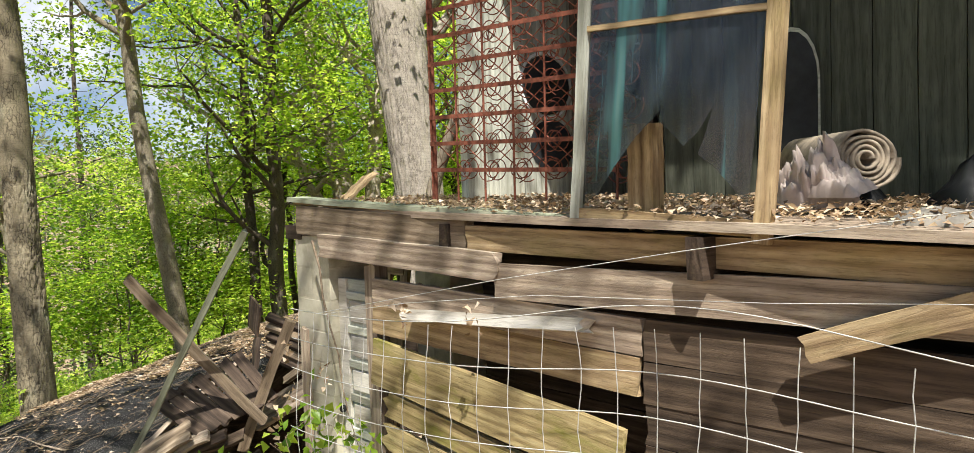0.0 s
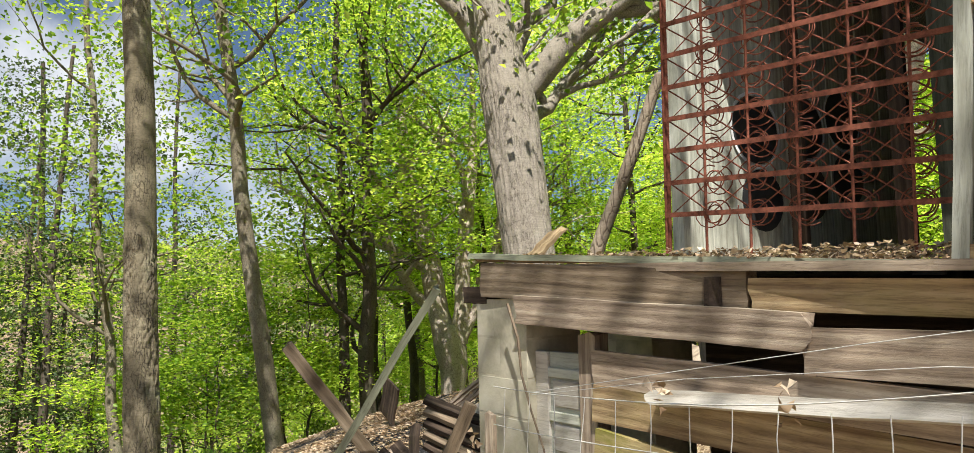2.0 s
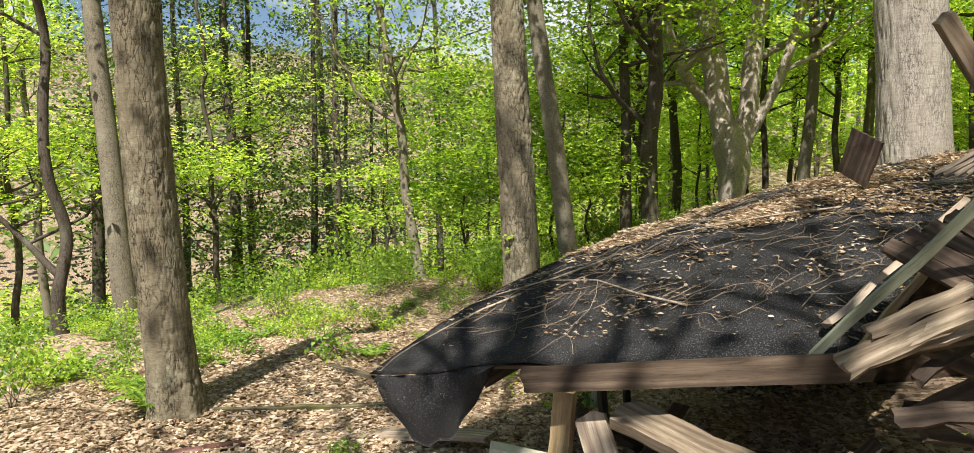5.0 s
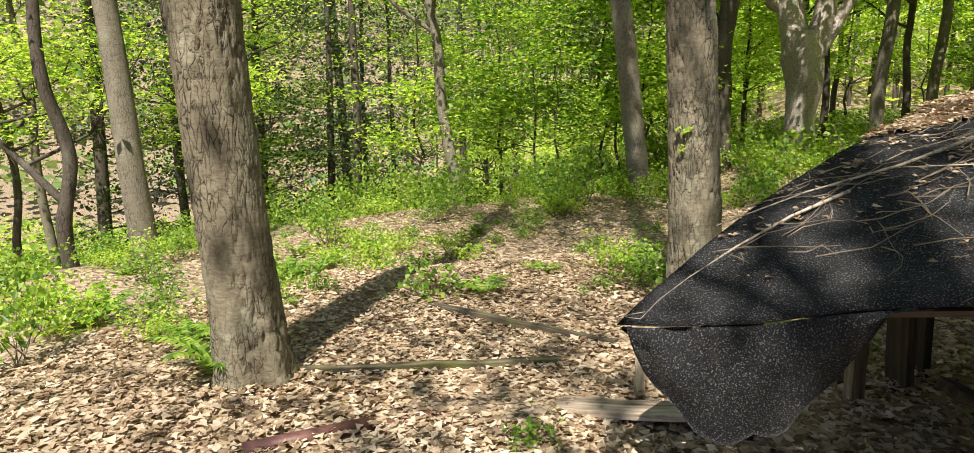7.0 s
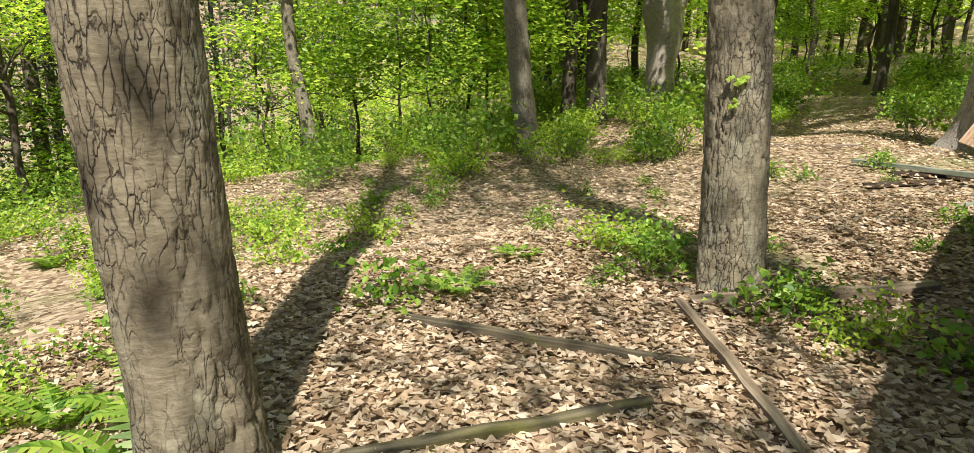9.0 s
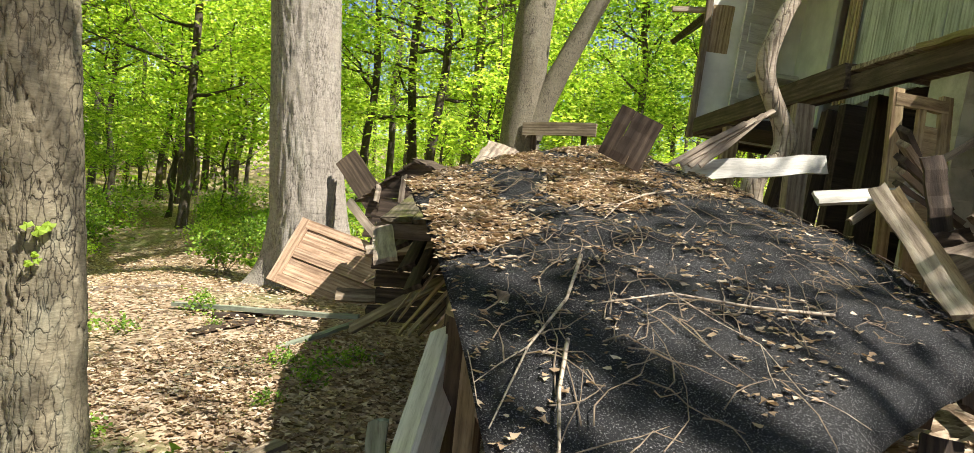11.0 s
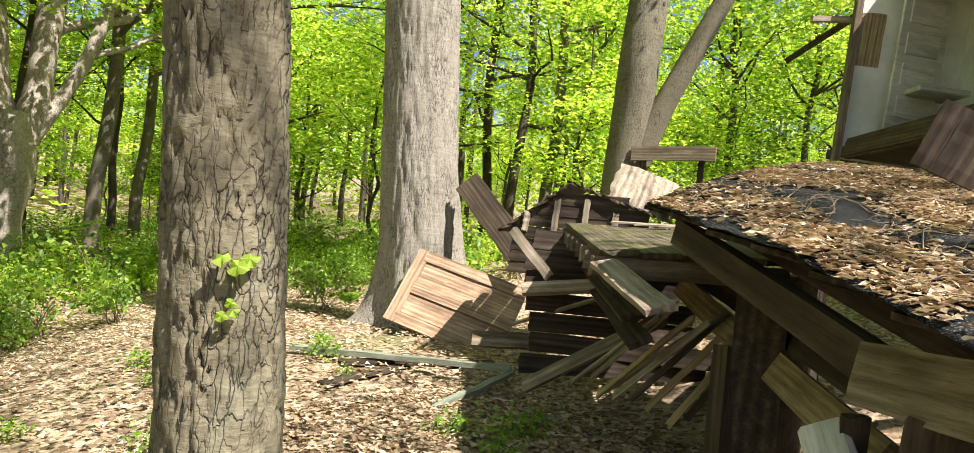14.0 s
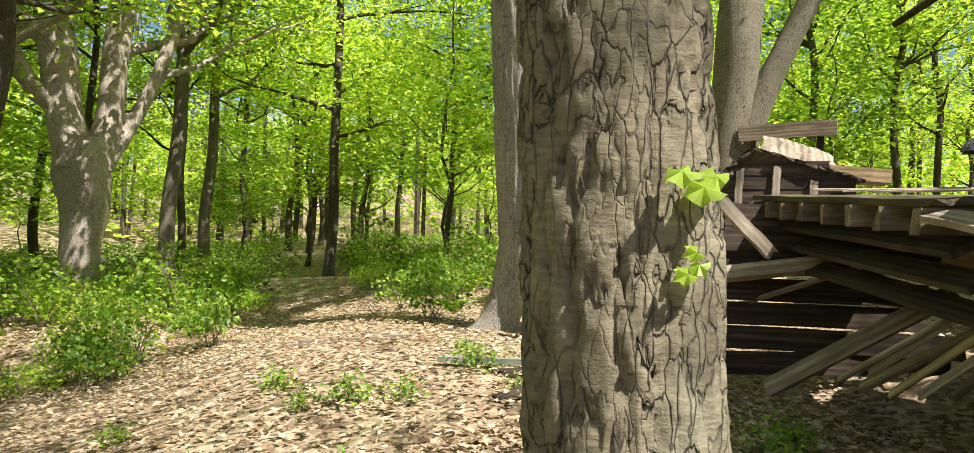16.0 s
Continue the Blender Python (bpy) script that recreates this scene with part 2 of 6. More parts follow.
def ground_mat():
    k = Nodes("forest_floor")
    co = k.coords()
    v = k.voronoi(k.coords((1, 1, 0.2)), 24, "F1", "Color")
    sep = k.add("ShaderNodeSeparateColor")
    k.link(v, sep.inputs[0])
    n1, n2 = k.noise(co, 0.35, 5, 0.6), k.noise(co, 30, 6, 0.7)
    c = k.ramp(sep.outputs[0], (0.05, (0.13, 0.085, 0.05)), (0.5, (0.33, 0.245, 0.165)), (0.95, (0.54, 0.43, 0.32)))
    c = k.mix(0.5, c, k.ramp(n2, (0.35, (0.35, 0.3, 0.26)), (0.65, (1.1, 1.05, 1))), "MULTIPLY")
    c = k.mix(k.ramp(n1, (0.56, (0, 0, 0)), (0.72, (0.6,) * 3)), c, (0.10, 0.16, 0.03))
    return k.shade(c, 0.95, k.mix(0.5, sep.outputs[1], n2), 0.6, 0.02)


def plain(name, colour, rough=0.6, metal=0.0, vary=0.25, scale=8.0, bump=0.2):
    k = Nodes(name)
    n = k.noise(k.coords(spread=11.0), scale, 6, 0.65)
    lo, hi = tuple(v * (1 - vary) for v in colour), tuple(min(1, v * (1 + vary)) for v in colour)
    return k.shade(k.ramp(n, (0.35, lo), (0.65, hi)), rough, n, bump, 0.004, metal)


CONCRETE, FELT, FLOOR_MAT = concrete_mat(), felt_mat(), ground_mat()
MORTAR = plain("mortar", (0.44, 0.41, 0.32), 0.95)
RUST = plain("rusty_iron", (0.24, 0.085, 0.055), 0.8, 0.2, 0.5, 30)
WIRE = plain("galvanised_wire", (0.55, 0.55, 0.53), 0.5, 0.3, 0.2, 40)
BLACK = plain("black_plastic", (0.012, 0.013, 0.014), 0.45)
CLOTH = plain("grey_mattress_cloth", (0.30, 0.25, 0.19), 0.95, 0, 0.4, 14)
SHEET = plain("pinkish_white_cloth", (0.52, 0.44, 0.40), 0.95, 0, 0.15, 9)
PLASTER = plain("stained_white_plaster", (0.70, 0.69, 0.65), 0.85, 0, 0.12, 3)
STONE = plain("grey_field_stone", (0.26, 0.24, 0.21), 0.9, 0, 0.35, 7)
BRICK_RED = plain("red_rusty_pipe_paint", (0.13, 0.06, 0.05), 0.5, 0.1, 0.4, 12)
TEAL = plain("faded_teal_curtain", (0.16, 0.42, 0.42), 0.8, 0, 0.25, 6)
HEMP = plain("dry_vine", (0.22, 0.17, 0.12), 0.9, 0, 0.4, 20)
GRAFFITI = plain("white_spray_paint", (0.75, 0.77, 0.78), 0.7)
# black spray paint; also the shade in the boxed timber's open end
DARK_PANEL = plain("black_paint_and_hole_shade", (0.03, 0.032, 0.035), 0.6, 0, 0.4, 4)


def glass_mat():
    k = Nodes("dirty_window_glass")
    g = k.add("ShaderNodeBsdfGlass", Roughness=0.02, IOR=1.45)
    d = k.add("ShaderNodeBsdfDiffuse")
    d.inputs[0].default_value = (0.35, 0.42, 0.44, 1)
    t = k.add("ShaderNodeBsdfTransparent")
    t.inputs[0].default_value = (0.75, 0.8, 0.8, 1)
    m0 = k.add("ShaderNodeMixShader", Fac=0.3)
    k.link(t.outputs[0], m0.inputs[1])
    k.link(d.outputs[0], m0.inputs[2])
    gl = k.add("ShaderNodeBsdfGlossy", Roughness=0.05)
    m1 = k.add("ShaderNodeMixShader", Fac=0.12)
    k.link(m0.outputs[0], m1.inputs[1])
    k.link(gl.outputs[0], m1.inputs[2])
    n = k.noise(k.coords((6, 6, 0.6)), 1.5, 5)
    k.link(k.ramp(n, (0.35, (0.12,) * 3), (0.7, (0.5,) * 3)), m0.inputs[0])
    k.link(m1.outputs[0], k.out.inputs[0])
    return k.mat


GLASS = glass_mat()


# ---- builders ----
def rnd(a, b):
    return random.uniform(a, b)


def mesh_of(name, bm, material, smooth=False):
    me = bpy.data.meshes.new(name)
    bm.to_mesh(me)
    bm.free()
    me.materials.append(material)
    if smooth:
        me.polygons.foreach_set("use_smooth", [True] * len(me.polygons))
    return me


def part(name, bm, material, parent, label="", at=None, smooth=False):
    """Links a bmesh (or a ready mesh) as one mesh object under a thing or under a part."""
    me = bm if isinstance(bm, bpy.types.Mesh) else mesh_of(name, bm, material, smooth)
    ob = new(name, me)
    ob.parent = parent
    if at is not None:
        ob.matrix_basis = at
    return tagged(ob, label)


def thing(name, label, category, m=None, group="", kind=""):
    ob = new(name)
    ob.empty_display_size = 0.1
    if m is not None:
        ob.matrix_basis = m
    return tagged(ob, label, category, group, kind)


def solid(name, bm, material, label, category, m=None, group="", kind="", smooth=False):
    me = bm if isinstance(bm, bpy.types.Mesh) else mesh_of(name, bm, material, smooth)
    ob = new(name, me)
    if m is not None:
        ob.matrix_basis = m
    return tagged(ob, label, category, group, kind)


def box(bm, sx, sy, sz, m=None, bevel=0.0):
    """A box from 0 to sx along x, centred on y and z."""
    r = bmesh.ops.create_cube(bm, size=1, matrix=(m or Matrix()) @ Matrix.Translation((sx / 2, 0, 0)) @ Matrix.Diagonal((sx, sy, sz, 1)))
    if bevel:
        vs = set(r["verts"])
        es = [e for e in bm.edges if e.verts[0] in vs and e.verts[1] in vs]
        bmesh.ops.bevel(bm, geom=es, offset=bevel, segments=1, affect="EDGES")
    return bm


def board(length, width, thick, seed=0, ragged=0.0, warp=0.003, steps=6):
    """A worn board along x: slightly warped, with chipped ends."""
    r = random.Random(seed)
    bm = bmesh.new()
    prof = [(-1, -1), (-0.4, -1.0), (0.4, -1.0), (1, -1), (1, 1), (0.3, 1), (-0.4, 1), (-1, 1)]
    rings = []
    for i in range(steps + 1):
        u = i / steps
        dy, dz, tw = r.uniform(-warp, warp), r.uniform(-warp, warp), r.uniform(-0.012, 0.012)
        ring = []
        for a, b in prof:
            x = u * length
            if i in (0, steps):
                x += (r.uniform(-1, 1) * ragged) + (0 if not ragged else 0)
            y, z = a * width / 2 * (1 + r.uniform(-0.015, 0.01)), b * thick / 2
            ring.append(bm.verts.new((x, y + dy, z + dz + y * tw)))
        rings.append(ring)
    for p, q in zip(rings, rings[1:]):
        for j in range(8):
            bm.faces.new((p[j], p[(j + 1) % 8], q[(j + 1) % 8], q[j]))
    bm.faces.new(rings[0][::-1])
    bm.faces.new(rings[-1])
    bmesh.ops.recalc_face_normals(bm, faces=bm.faces)
    return bm


def between(p, q, face=(0, 0, 1)):
    """A pose at p whose x runs to q and whose z lies as near as can be to face."""
    x = (Vector(q) - Vector(p)).normalized()
    y = Vector(face).cross(x).normalized()
    z = x.cross(y)
    m = Matrix((x, y, z)).transposed().to_4x4()
    m.translation = Vector(p)
    return m


def tube(bm, pts, radii, segs=8, cap=True):
    pts = [Vector(p) for p in pts]
    rings, ref = [], Vector((0.31, 0.2, 0.93))
    for i, p in enumerate(pts):
        t = (pts[min(i + 1, len(pts) - 1)] - pts[max(i - 1, 0)]).normalized()
        if abs(t.dot(ref)) > 0.95:
            ref = Vector((0.9, 0.3, 0.1))
        a = t.cross(ref).normalized()
        b = t.cross(a)
        ref = a.cross(t)
        r = radii[i] if isinstance(radii, (list, tuple)) else radii
        rings.append([bm.verts.new(p + (a * math.cos(k * math.tau / segs) + b * math.sin(k * math.tau / segs)) * r) for k in range(segs)])
    for p, q in zip(rings, rings[1:]):
        for j in range(segs):
            bm.faces.new((p[j], q[j], q[(j + 1) % segs], p[(j + 1) % segs]))
    if cap:
        bm.faces.new(rings[0])
        bm.faces.new(rings[-1][::-1])
    return bm


def leaves_mesh(name, centres, size, material, flat=0.6, seed=0, aspect=0.75, droop=0.15):
    """Many small folded leaves at the given places, as one mesh."""
    g = np.random.default_rng(seed)
    n = len(centres)
    nor = g.normal(size=(n, 3)) * (1 - flat)
    nor[:, 2] += flat * 1.2
    nor /= np.linalg.norm(nor, axis=1)[:, None]
    t = np.cross(nor, g.normal(size=(n, 3)))
    t /= np.linalg.norm(t, axis=1)[:, None] + 1e-9
    b = np.cross(nor, t)
    s = (size * g.uniform(0.6, 1.35, n))[:, None]
    c = np.asarray(centres)
    v = np.empty((n, 4, 3))
    v[:, 0] = c - t * s * 0.5
    v[:, 1] = c + b * s * 0.5 * aspect + nor * s * droop + t * s * 0.06
    v[:, 2] = c + t * s * 0.55 - nor * s * droop
    v[:, 3] = c - b * s * 0.5 * aspect + nor * s * droop + t * s * 0.06
    idx = np.arange(n)[:, None] * 4
    tris = np.concatenate([idx + [0, 1, 2], idx + [0, 2, 3]], 1).reshape(-1)
    me = bpy.data.meshes.new(name)
    me.vertices.add(n * 4)
    me.vertices.foreach_set("co", v.reshape(-1))
    me.loops.add(n * 6)
    me.loops.foreach_set("vertex_index", tris)
    me.polygons.add(n * 2)
    me.polygons.foreach_set("loop_start", np.arange(n * 2) * 3)
    me.polygons.foreach_set("loop_total", np.full(n * 2, 3))
    me.update()
    me.materials.append(material)
    return me


def litter_mesh(name, centres, size, material, flat=0.8, seed=0):
    """Curled, lobed dead leaves as one mesh."""
    g = np.random.default_rng(seed)
    n, c = len(centres), np.asarray(centres, float)
    nor = g.normal(size=(n, 3)) * (1 - flat)
    nor[:, 2] += flat * 1.2
    nor /= np.linalg.norm(nor, axis=1)[:, None]
    t = np.cross(nor, g.normal(size=(n, 3)))
    t /= np.linalg.norm(t, axis=1)[:, None] + 1e-9
    b = np.cross(nor, t)
    s = (size * g.uniform(0.5, 1.3, n))[:, None]
    m = 6
    v = np.empty((n, m + 1, 3))
    v[:, 0] = c
    for k in range(m):
        a = k * math.tau / m + g.uniform(-0.2, 0.2, n)
        r = (0.55 if k % 2 == 0 else 0.27) * g.uniform(0.75, 1.2, n)
        curl = g.uniform(-0.05, 0.22, n)
        v[:, k + 1] = c + (t * np.cos(a)[:, None] + b * (np.sin(a) * 0.85)[:, None]) * r[:, None] * s + nor * curl[:, None] * s
    idx = np.arange(n)[:, None] * (m + 1)
    fan = np.array([x for k in range(m) for x in (0, k + 1, (k + 1) % m + 1)])
    tris = (idx + fan).reshape(-1)
    me = bpy.data.meshes.new(name)
    me.vertices.add(n * (m + 1))
    me.vertices.foreach_set("co", v.reshape(-1))
    me.loops.add(n * m * 3)
    me.loops.foreach_set("vertex_index", tris)
    me.polygons.add(n * m)
    me.polygons.foreach_set("loop_start", np.arange(n * m) * 3)
    me.polygons.foreach_set("loop_total", np.full(n * m, 3))
    me.update()
    me.materials.append(material)
    return me


# ---- ground ----
NEAR_KNOTS = [(0, 0, 0), (-0.6, 0.75, -0.06), (-1.9, 1.0, -0.38), (-2.7, 1.4, -0.55), (-4.85, 2.7, -0.98), (-5.8, 3.4, -1.04), (-5.7, 4.4, -1.05),
              (-5.8, 5.8, -1.1), (-5.9, 6.7, -1.18), (-6.9, 5.0, -1.05), (-5.5, 6.0, -1.05), (-5.4, 7.4, -1.04), (-2.8, 8.4, -0.86), (-1.7, 11.4, -0.78),
              (-7.8, 10.2, -1.5), (-7.2, 14.6, -1.45), (-9.1, 11.2, -1.5), (-1.25, 4.5, -0.35), (1.6, 2.0, 0.0), (-3.7, 4.5, -0.85)]
FAR_KNOTS = [(-11, 8, -1.5), (-10, 3, -1.35), (-6, -3, -0.7), (1, -4, 0.3), (5, 3, 0.7), (4.5, 13.8, -0.1), (7, 9, 0.3), (0.5, 8, -0.5), (-4.2, 18.2, -1.3), (2, 20, -0.9),
             (-2, 28, -1.3), (8, 30, -0.7), (-12, 20, -2.6), (-18, 12, -3.2), (-16, 3, -2.6), (-20, 28, -5.5), (15, 16, 0.6), (14, 40, -0.2), (-1, 45, -1.5), (-14, -8, -2.0), (10, -10, 1.5),
             (-13.75, 10.4, -2.45), (-11.3, 17.5, -2.95), (-6.76, 15.7, -1.85), (-4.0, 22.2, -1.65), (-0.9, 12.0, -0.95), (-15.4, 10.3, -2.9), (-20, 25.5, -5.0)]
_K = np.array(NEAR_KNOTS + FAR_KNOTS, float)


def ground_heights(x, y):
    d2 = (x[..., None] - _K[:, 0]) ** 2 + (y[..., None] - _K[:, 1]) ** 2
    w = 1 / (d2 + 0.6) ** 1.9
    z = (w * _K[:, 2]).sum(-1) / w.sum(-1)
    # the valley to the north-west and the wooded hill behind it
    r = np.hypot(x + 3, y - 6)
    a = np.arctan2(-(x + 3), y - 6)  # 0 ahead, positive to the west
    west = np.clip((a - 0.02) / 0.5, 0, 1) * np.clip((2.4 - a) / 0.5, 0, 1)
    far = np.clip((r - 16) / 40, 0, 1)
    z = z - west * far * 13 + west * np.clip((r - 80) / 240, 0, 1) ** 1.2 * 62
    z = z + (1 - west) * np.clip((r - 45) / 300, 0, 1) * 30
    return z


def gz(x, y):
    return float(ground_heights(np.array([x], float), np.array([y], float))[0])


def ground_sheet():
    def ticks(lo, hi, step, reach):
        mid = list(np.arange(lo, hi + 1e-6, step))
        up, dn, s = [], [], step
        while (up[-1] if up else hi) < reach:
            s *= 1.22
            up.append((up[-1] if up else hi) + s)
            dn.append((dn[-1] if dn else lo) - s)
        return np.array(dn[::-1] + mid + up)

    xs, ys = ticks(-13, 4, 0.13, 1200), ticks(-2, 20, 0.13, 1200)
    X, Y = np.meshgrid(xs, ys)
    Z = ground_heights(X, Y)
    near = np.exp(-((X + 5) ** 2 + (Y - 8) ** 2) / 400)
    for i in range(X.shape[0]):
        for j in range(X.shape[1]):
            if near[i, j] > 0.05:
                p = Vector((X[i, j], Y[i, j], 0))
                Z[i, j] += near[i, j] * (0.05 * noise.noise(p * 0.8) + 0.025 * noise.noise(p * 3.1) + 0.012 * noise.noise(p * 8))
    nx, ny = len(xs), len(ys)
    me = bpy.data.meshes.new("ground")
    v = np.stack([X, Y, Z], -1).reshape(-1, 3)
    i, j = np.meshgrid(np.arange(nx - 1), np.arange(ny - 1))
    a = (j * nx + i).reshape(-1)
    quads = np.stack([a, a + 1, a + nx + 1, a + nx], 1).reshape(-1)
    me.vertices.add(len(v))
    me.vertices.foreach_set("co", v.reshape(-1))
    me.loops.add(len(quads))
    me.loops.foreach_set("vertex_index", quads)
    me.polygons.add(len(a))
    me.polygons.foreach_set("loop_start", np.arange(len(a)) * 4)
    me.polygons.foreach_set("loop_total", np.full(len(a), 4))
    me.polygons.foreach_set("use_smooth", np.ones(len(a), bool))
    me.update()
    me.materials.append(FLOOR_MAT)
    return solid("ground", me, FLOOR_MAT, "forest floor covered in dry brown leaves with green patches", "ground", kind="structure")


ground_sheet()


# ---- trees ----
def trunk_mesh(name, path, radii, material, segs=20, furrow=0.03, freq=7.0, stretch=0.25, seed=0, flare=0.0, lumps=0.0, step=0.12, plates=0.0, fine_to=0.0):
    """A trunk along a path of points, with furrows cut into its surface."""
    pts = [Vector(p) for p in path]
    lens = [0.0]
    for a, b in zip(pts, pts[1:]):
        lens.append(lens[-1] + (b - a).length)
    total = lens[-1]
    marks = [0.0]
    while marks[-1] < total:
        marks.append(marks[-1] + (0.022 if marks[-1] < fine_to else step))
    marks[-1] = total
    bm = bmesh.new()
    rings, off = [], Vector((seed * 3.7, seed * 1.3, 0))
    for s in marks:
        k = max(0, min(len(pts) - 2, next((q - 1 for q in range(1, len(lens)) if lens[q] >= s), len(pts) - 2)))
        u = (s - lens[k]) / max(1e-6, lens[k + 1] - lens[k])
        p0, p1, p2, p3 = pts[max(k - 1, 0)], pts[k], pts[k + 1], pts[min(k + 2, len(pts) - 1)]
        c = 0.5 * ((2 * p1) + (p2 - p0) * u + (2 * p0 - 5 * p1 + 4 * p2 - p3) * u * u + (3 * p1 - p0 - 3 * p2 + p3) * u ** 3)
        r = radii[k] + (radii[k + 1] - radii[k]) * u
        ring = []
        for j in range(segs):
            a = j * math.tau / segs
            dvec = Vector((math.cos(a), math.sin(a), 0))
            q = Vector((dvec.x * r * freq, dvec.y * r * freq, s * freq * stretch)) + off
            f = abs(noise.noise(q)) * 1.4 + 0.5 * abs(noise.noise(q * 2.3))
            rr = r * (1 + lumps * noise.noise(q * 0.16 + off)) - furrow * max(0.0, 0.5 - f)
            if plates and s < fine_to:
                w = Vector((dvec.x * r * 19, dvec.y * r * 19, s * 7.5)) + off
                w += 0.55 * noise.noise_vector(w * 0.7) + 0.25 * noise.noise_vector(w * 2.2)
                near, _ = noise.voronoi(w)
                gap = near[1] - near[0]
                gate = 0.35 + 0.65 * max(0.0, min(1.0, 0.5 + 1.6 * noise.noise(w * 0.33)))
                rr -= plates * gate * max(0.0, 1 - gap / 0.13)
                rr += plates * 0.35 * noise.noise(w * 1.1) + plates * 0.16 * noise.noise(Vector((w.x * 2, w.y * 2, w.z * 12)))
            rr += flare * math.exp(-s / 0.35) * (1 + 0.55 * math.sin(a * 4 + seed) + 0.4 * math.sin(a * 7 + 2 * seed))
            ring.append(bm.verts.new(c + dvec * rr))
        rings.append(ring)
    for p, q in zip(rings, rings[1:]):
        for j in range(segs):
            bm.faces.new((p[j], p[(j + 1) % segs], q[(j + 1) % segs], q[j]))
    bm.faces.new(rings[-1])
    return mesh_of(name, bm, material, True)


def limb_paths(rng, start, direction, length, radius, depth, out, ends, bend=0.25, lift=0.1):
    pts, rad = [Vector(start)], [radius]
    d = Vector(direction).normalized()
    steps = max(3, int(length / 0.5))
    for i in range(steps):
        d = (d + Vector((rng.gauss(0, bend), rng.gauss(0, bend), rng.gauss(lift, bend * 0.6)))).normalized()
        pts.append(pts[-1] + d * length / steps)
        rad.append(radius * (1 - 0.75 * (i + 1) / steps))
        if depth and i >= 1 and rng.random() < 0.75:
            side = Vector((rng.gauss(0, 1), rng.gauss(0, 1), rng.gauss(0.1, 0.5))).normalized()
            limb_paths(rng, pts[-1], d * 0.6 + side, length * rng.uniform(0.35, 0.6), rad[-1] * 0.65, depth - 1, out, ends, bend, lift)
        if i >= steps // 2 or not depth:
            ends.append(pts[-1])
    out.append((pts, rad))


def leaf_cloud(rng, ends, per, spread, thick):
    g = np.random.default_rng(rng.randrange(1 << 30))
    e = np.array([tuple(p) for p in ends])
    c = np.repeat(e, per, 0)
    return c + g.normal(size=c.shape) * [spread, spread, thick]


def make_tree(name, label, base, path, radii, bark, limbs, leaf, leaf_size, per, seed, spread=0.55, thick=0.22, segs=20, furrow=0.02, freq=7.0,
              flare=0.05, lumps=0.05, stretch=0.25, group="", step=0.12, category="tree", flat=0.6, plates=0.0, fine_to=0.0):
    """limbs: (height share, heading in degrees, lift, length, radius share, depth)."""
    rng = random.Random(seed)
    t = thing(name, label, category, Matrix.Translation(base), group)
    part("trunk", trunk_mesh("trunk", path, radii, bark, segs, furrow, freq, stretch, seed, flare, lumps, step, plates, fine_to), bark, t)
    ends, runs = [], []
    pts = [Vector(p) for p in path]
    for share, head, lift, length, rs, depth in limbs:
        k = share * (len(pts) - 1)
        i = min(int(k), len(pts) - 2)
        p = pts[i].lerp(pts[i + 1], k - i)
        r = (radii[i] + (radii[i + 1] - radii[i]) * (k - i)) * rs
        d = Vector((-math.sin(radians(head)), math.cos(radians(head)), lift))
        limb_paths(rng, p, d, length, r, depth, runs, ends)
    if runs:
        bm = bmesh.new()
        for p, r in runs:
            tube(bm, p, [max(0.004, v) for v in r], 7 if r[0] > 0.03 else 3, False)
        tagged(part("branchwork", bm, bark, t, smooth=True), kind="stuff")
    if ends and per:
        tagged(part("crown", leaves_mesh("crown", leaf_cloud(rng, ends, per, spread, thick), leaf_size, leaf, flat, seed), leaf, t), kind="stuff")
    return t


def on_ground(x, y, sink=0.08):
    return (x, y, gz(x, y) - sink)


def straight(h, lean_x, lean_y, wob, seed, n=9):
    r = random.Random(seed)
    return [(lean_x * h * i / n + r.uniform(-wob, wob) * (i > 0), lean_y * h * i / n + r.uniform(-wob, wob) * (i > 0), h * i / n) for i in range(n + 1)]


def taper(r0, r1, n=9):
    return [r0 + (r1 - r0) * (i / n) ** 0.9 for i in range(n + 1)]


def canopy(n, seed, lo=0.45, hi=1.0, length=4.0, depth=2, rs=0.5, h0=0, h1=360):
    r = random.Random(seed)
    return [(r.uniform(lo, hi), r.uniform(h0, h1), r.uniform(0.1, 0.7), length * r.uniform(0.6, 1.2), rs, depth) for _ in range(n)]


# the trees that the path passes
make_tree("maple_tree", "maple with flaking grey-brown bark beside fallen boards", on_ground(-4.88, 7.49), straight(15, -0.064, 0.034, 0.02, 1), taper(0.182, 0.10), BARK_PLATED,
          canopy(9, 1, 0.5), LEAF_MAPLE, 0.13, 14, 1, 0.7, 0.25, segs=128, furrow=0.0, freq=16, flare=0.04, step=0.2, plates=0.026, fine_to=3.6)
make_tree("maple_tree", "maple with furrowed grey bark leaning over the leaf litter", on_ground(-6.94, 5.25), straight(15, 0.0, -0.07, 0.02, 2), taper(0.185, 0.10), BARK_PLATED,
          canopy(7, 2, 0.55), LEAF_MAPLE, 0.13, 12, 2, 0.7, 0.25, segs=128, furrow=0.0, freq=16, flare=0.08, step=0.2, plates=0.02, fine_to=3.6)
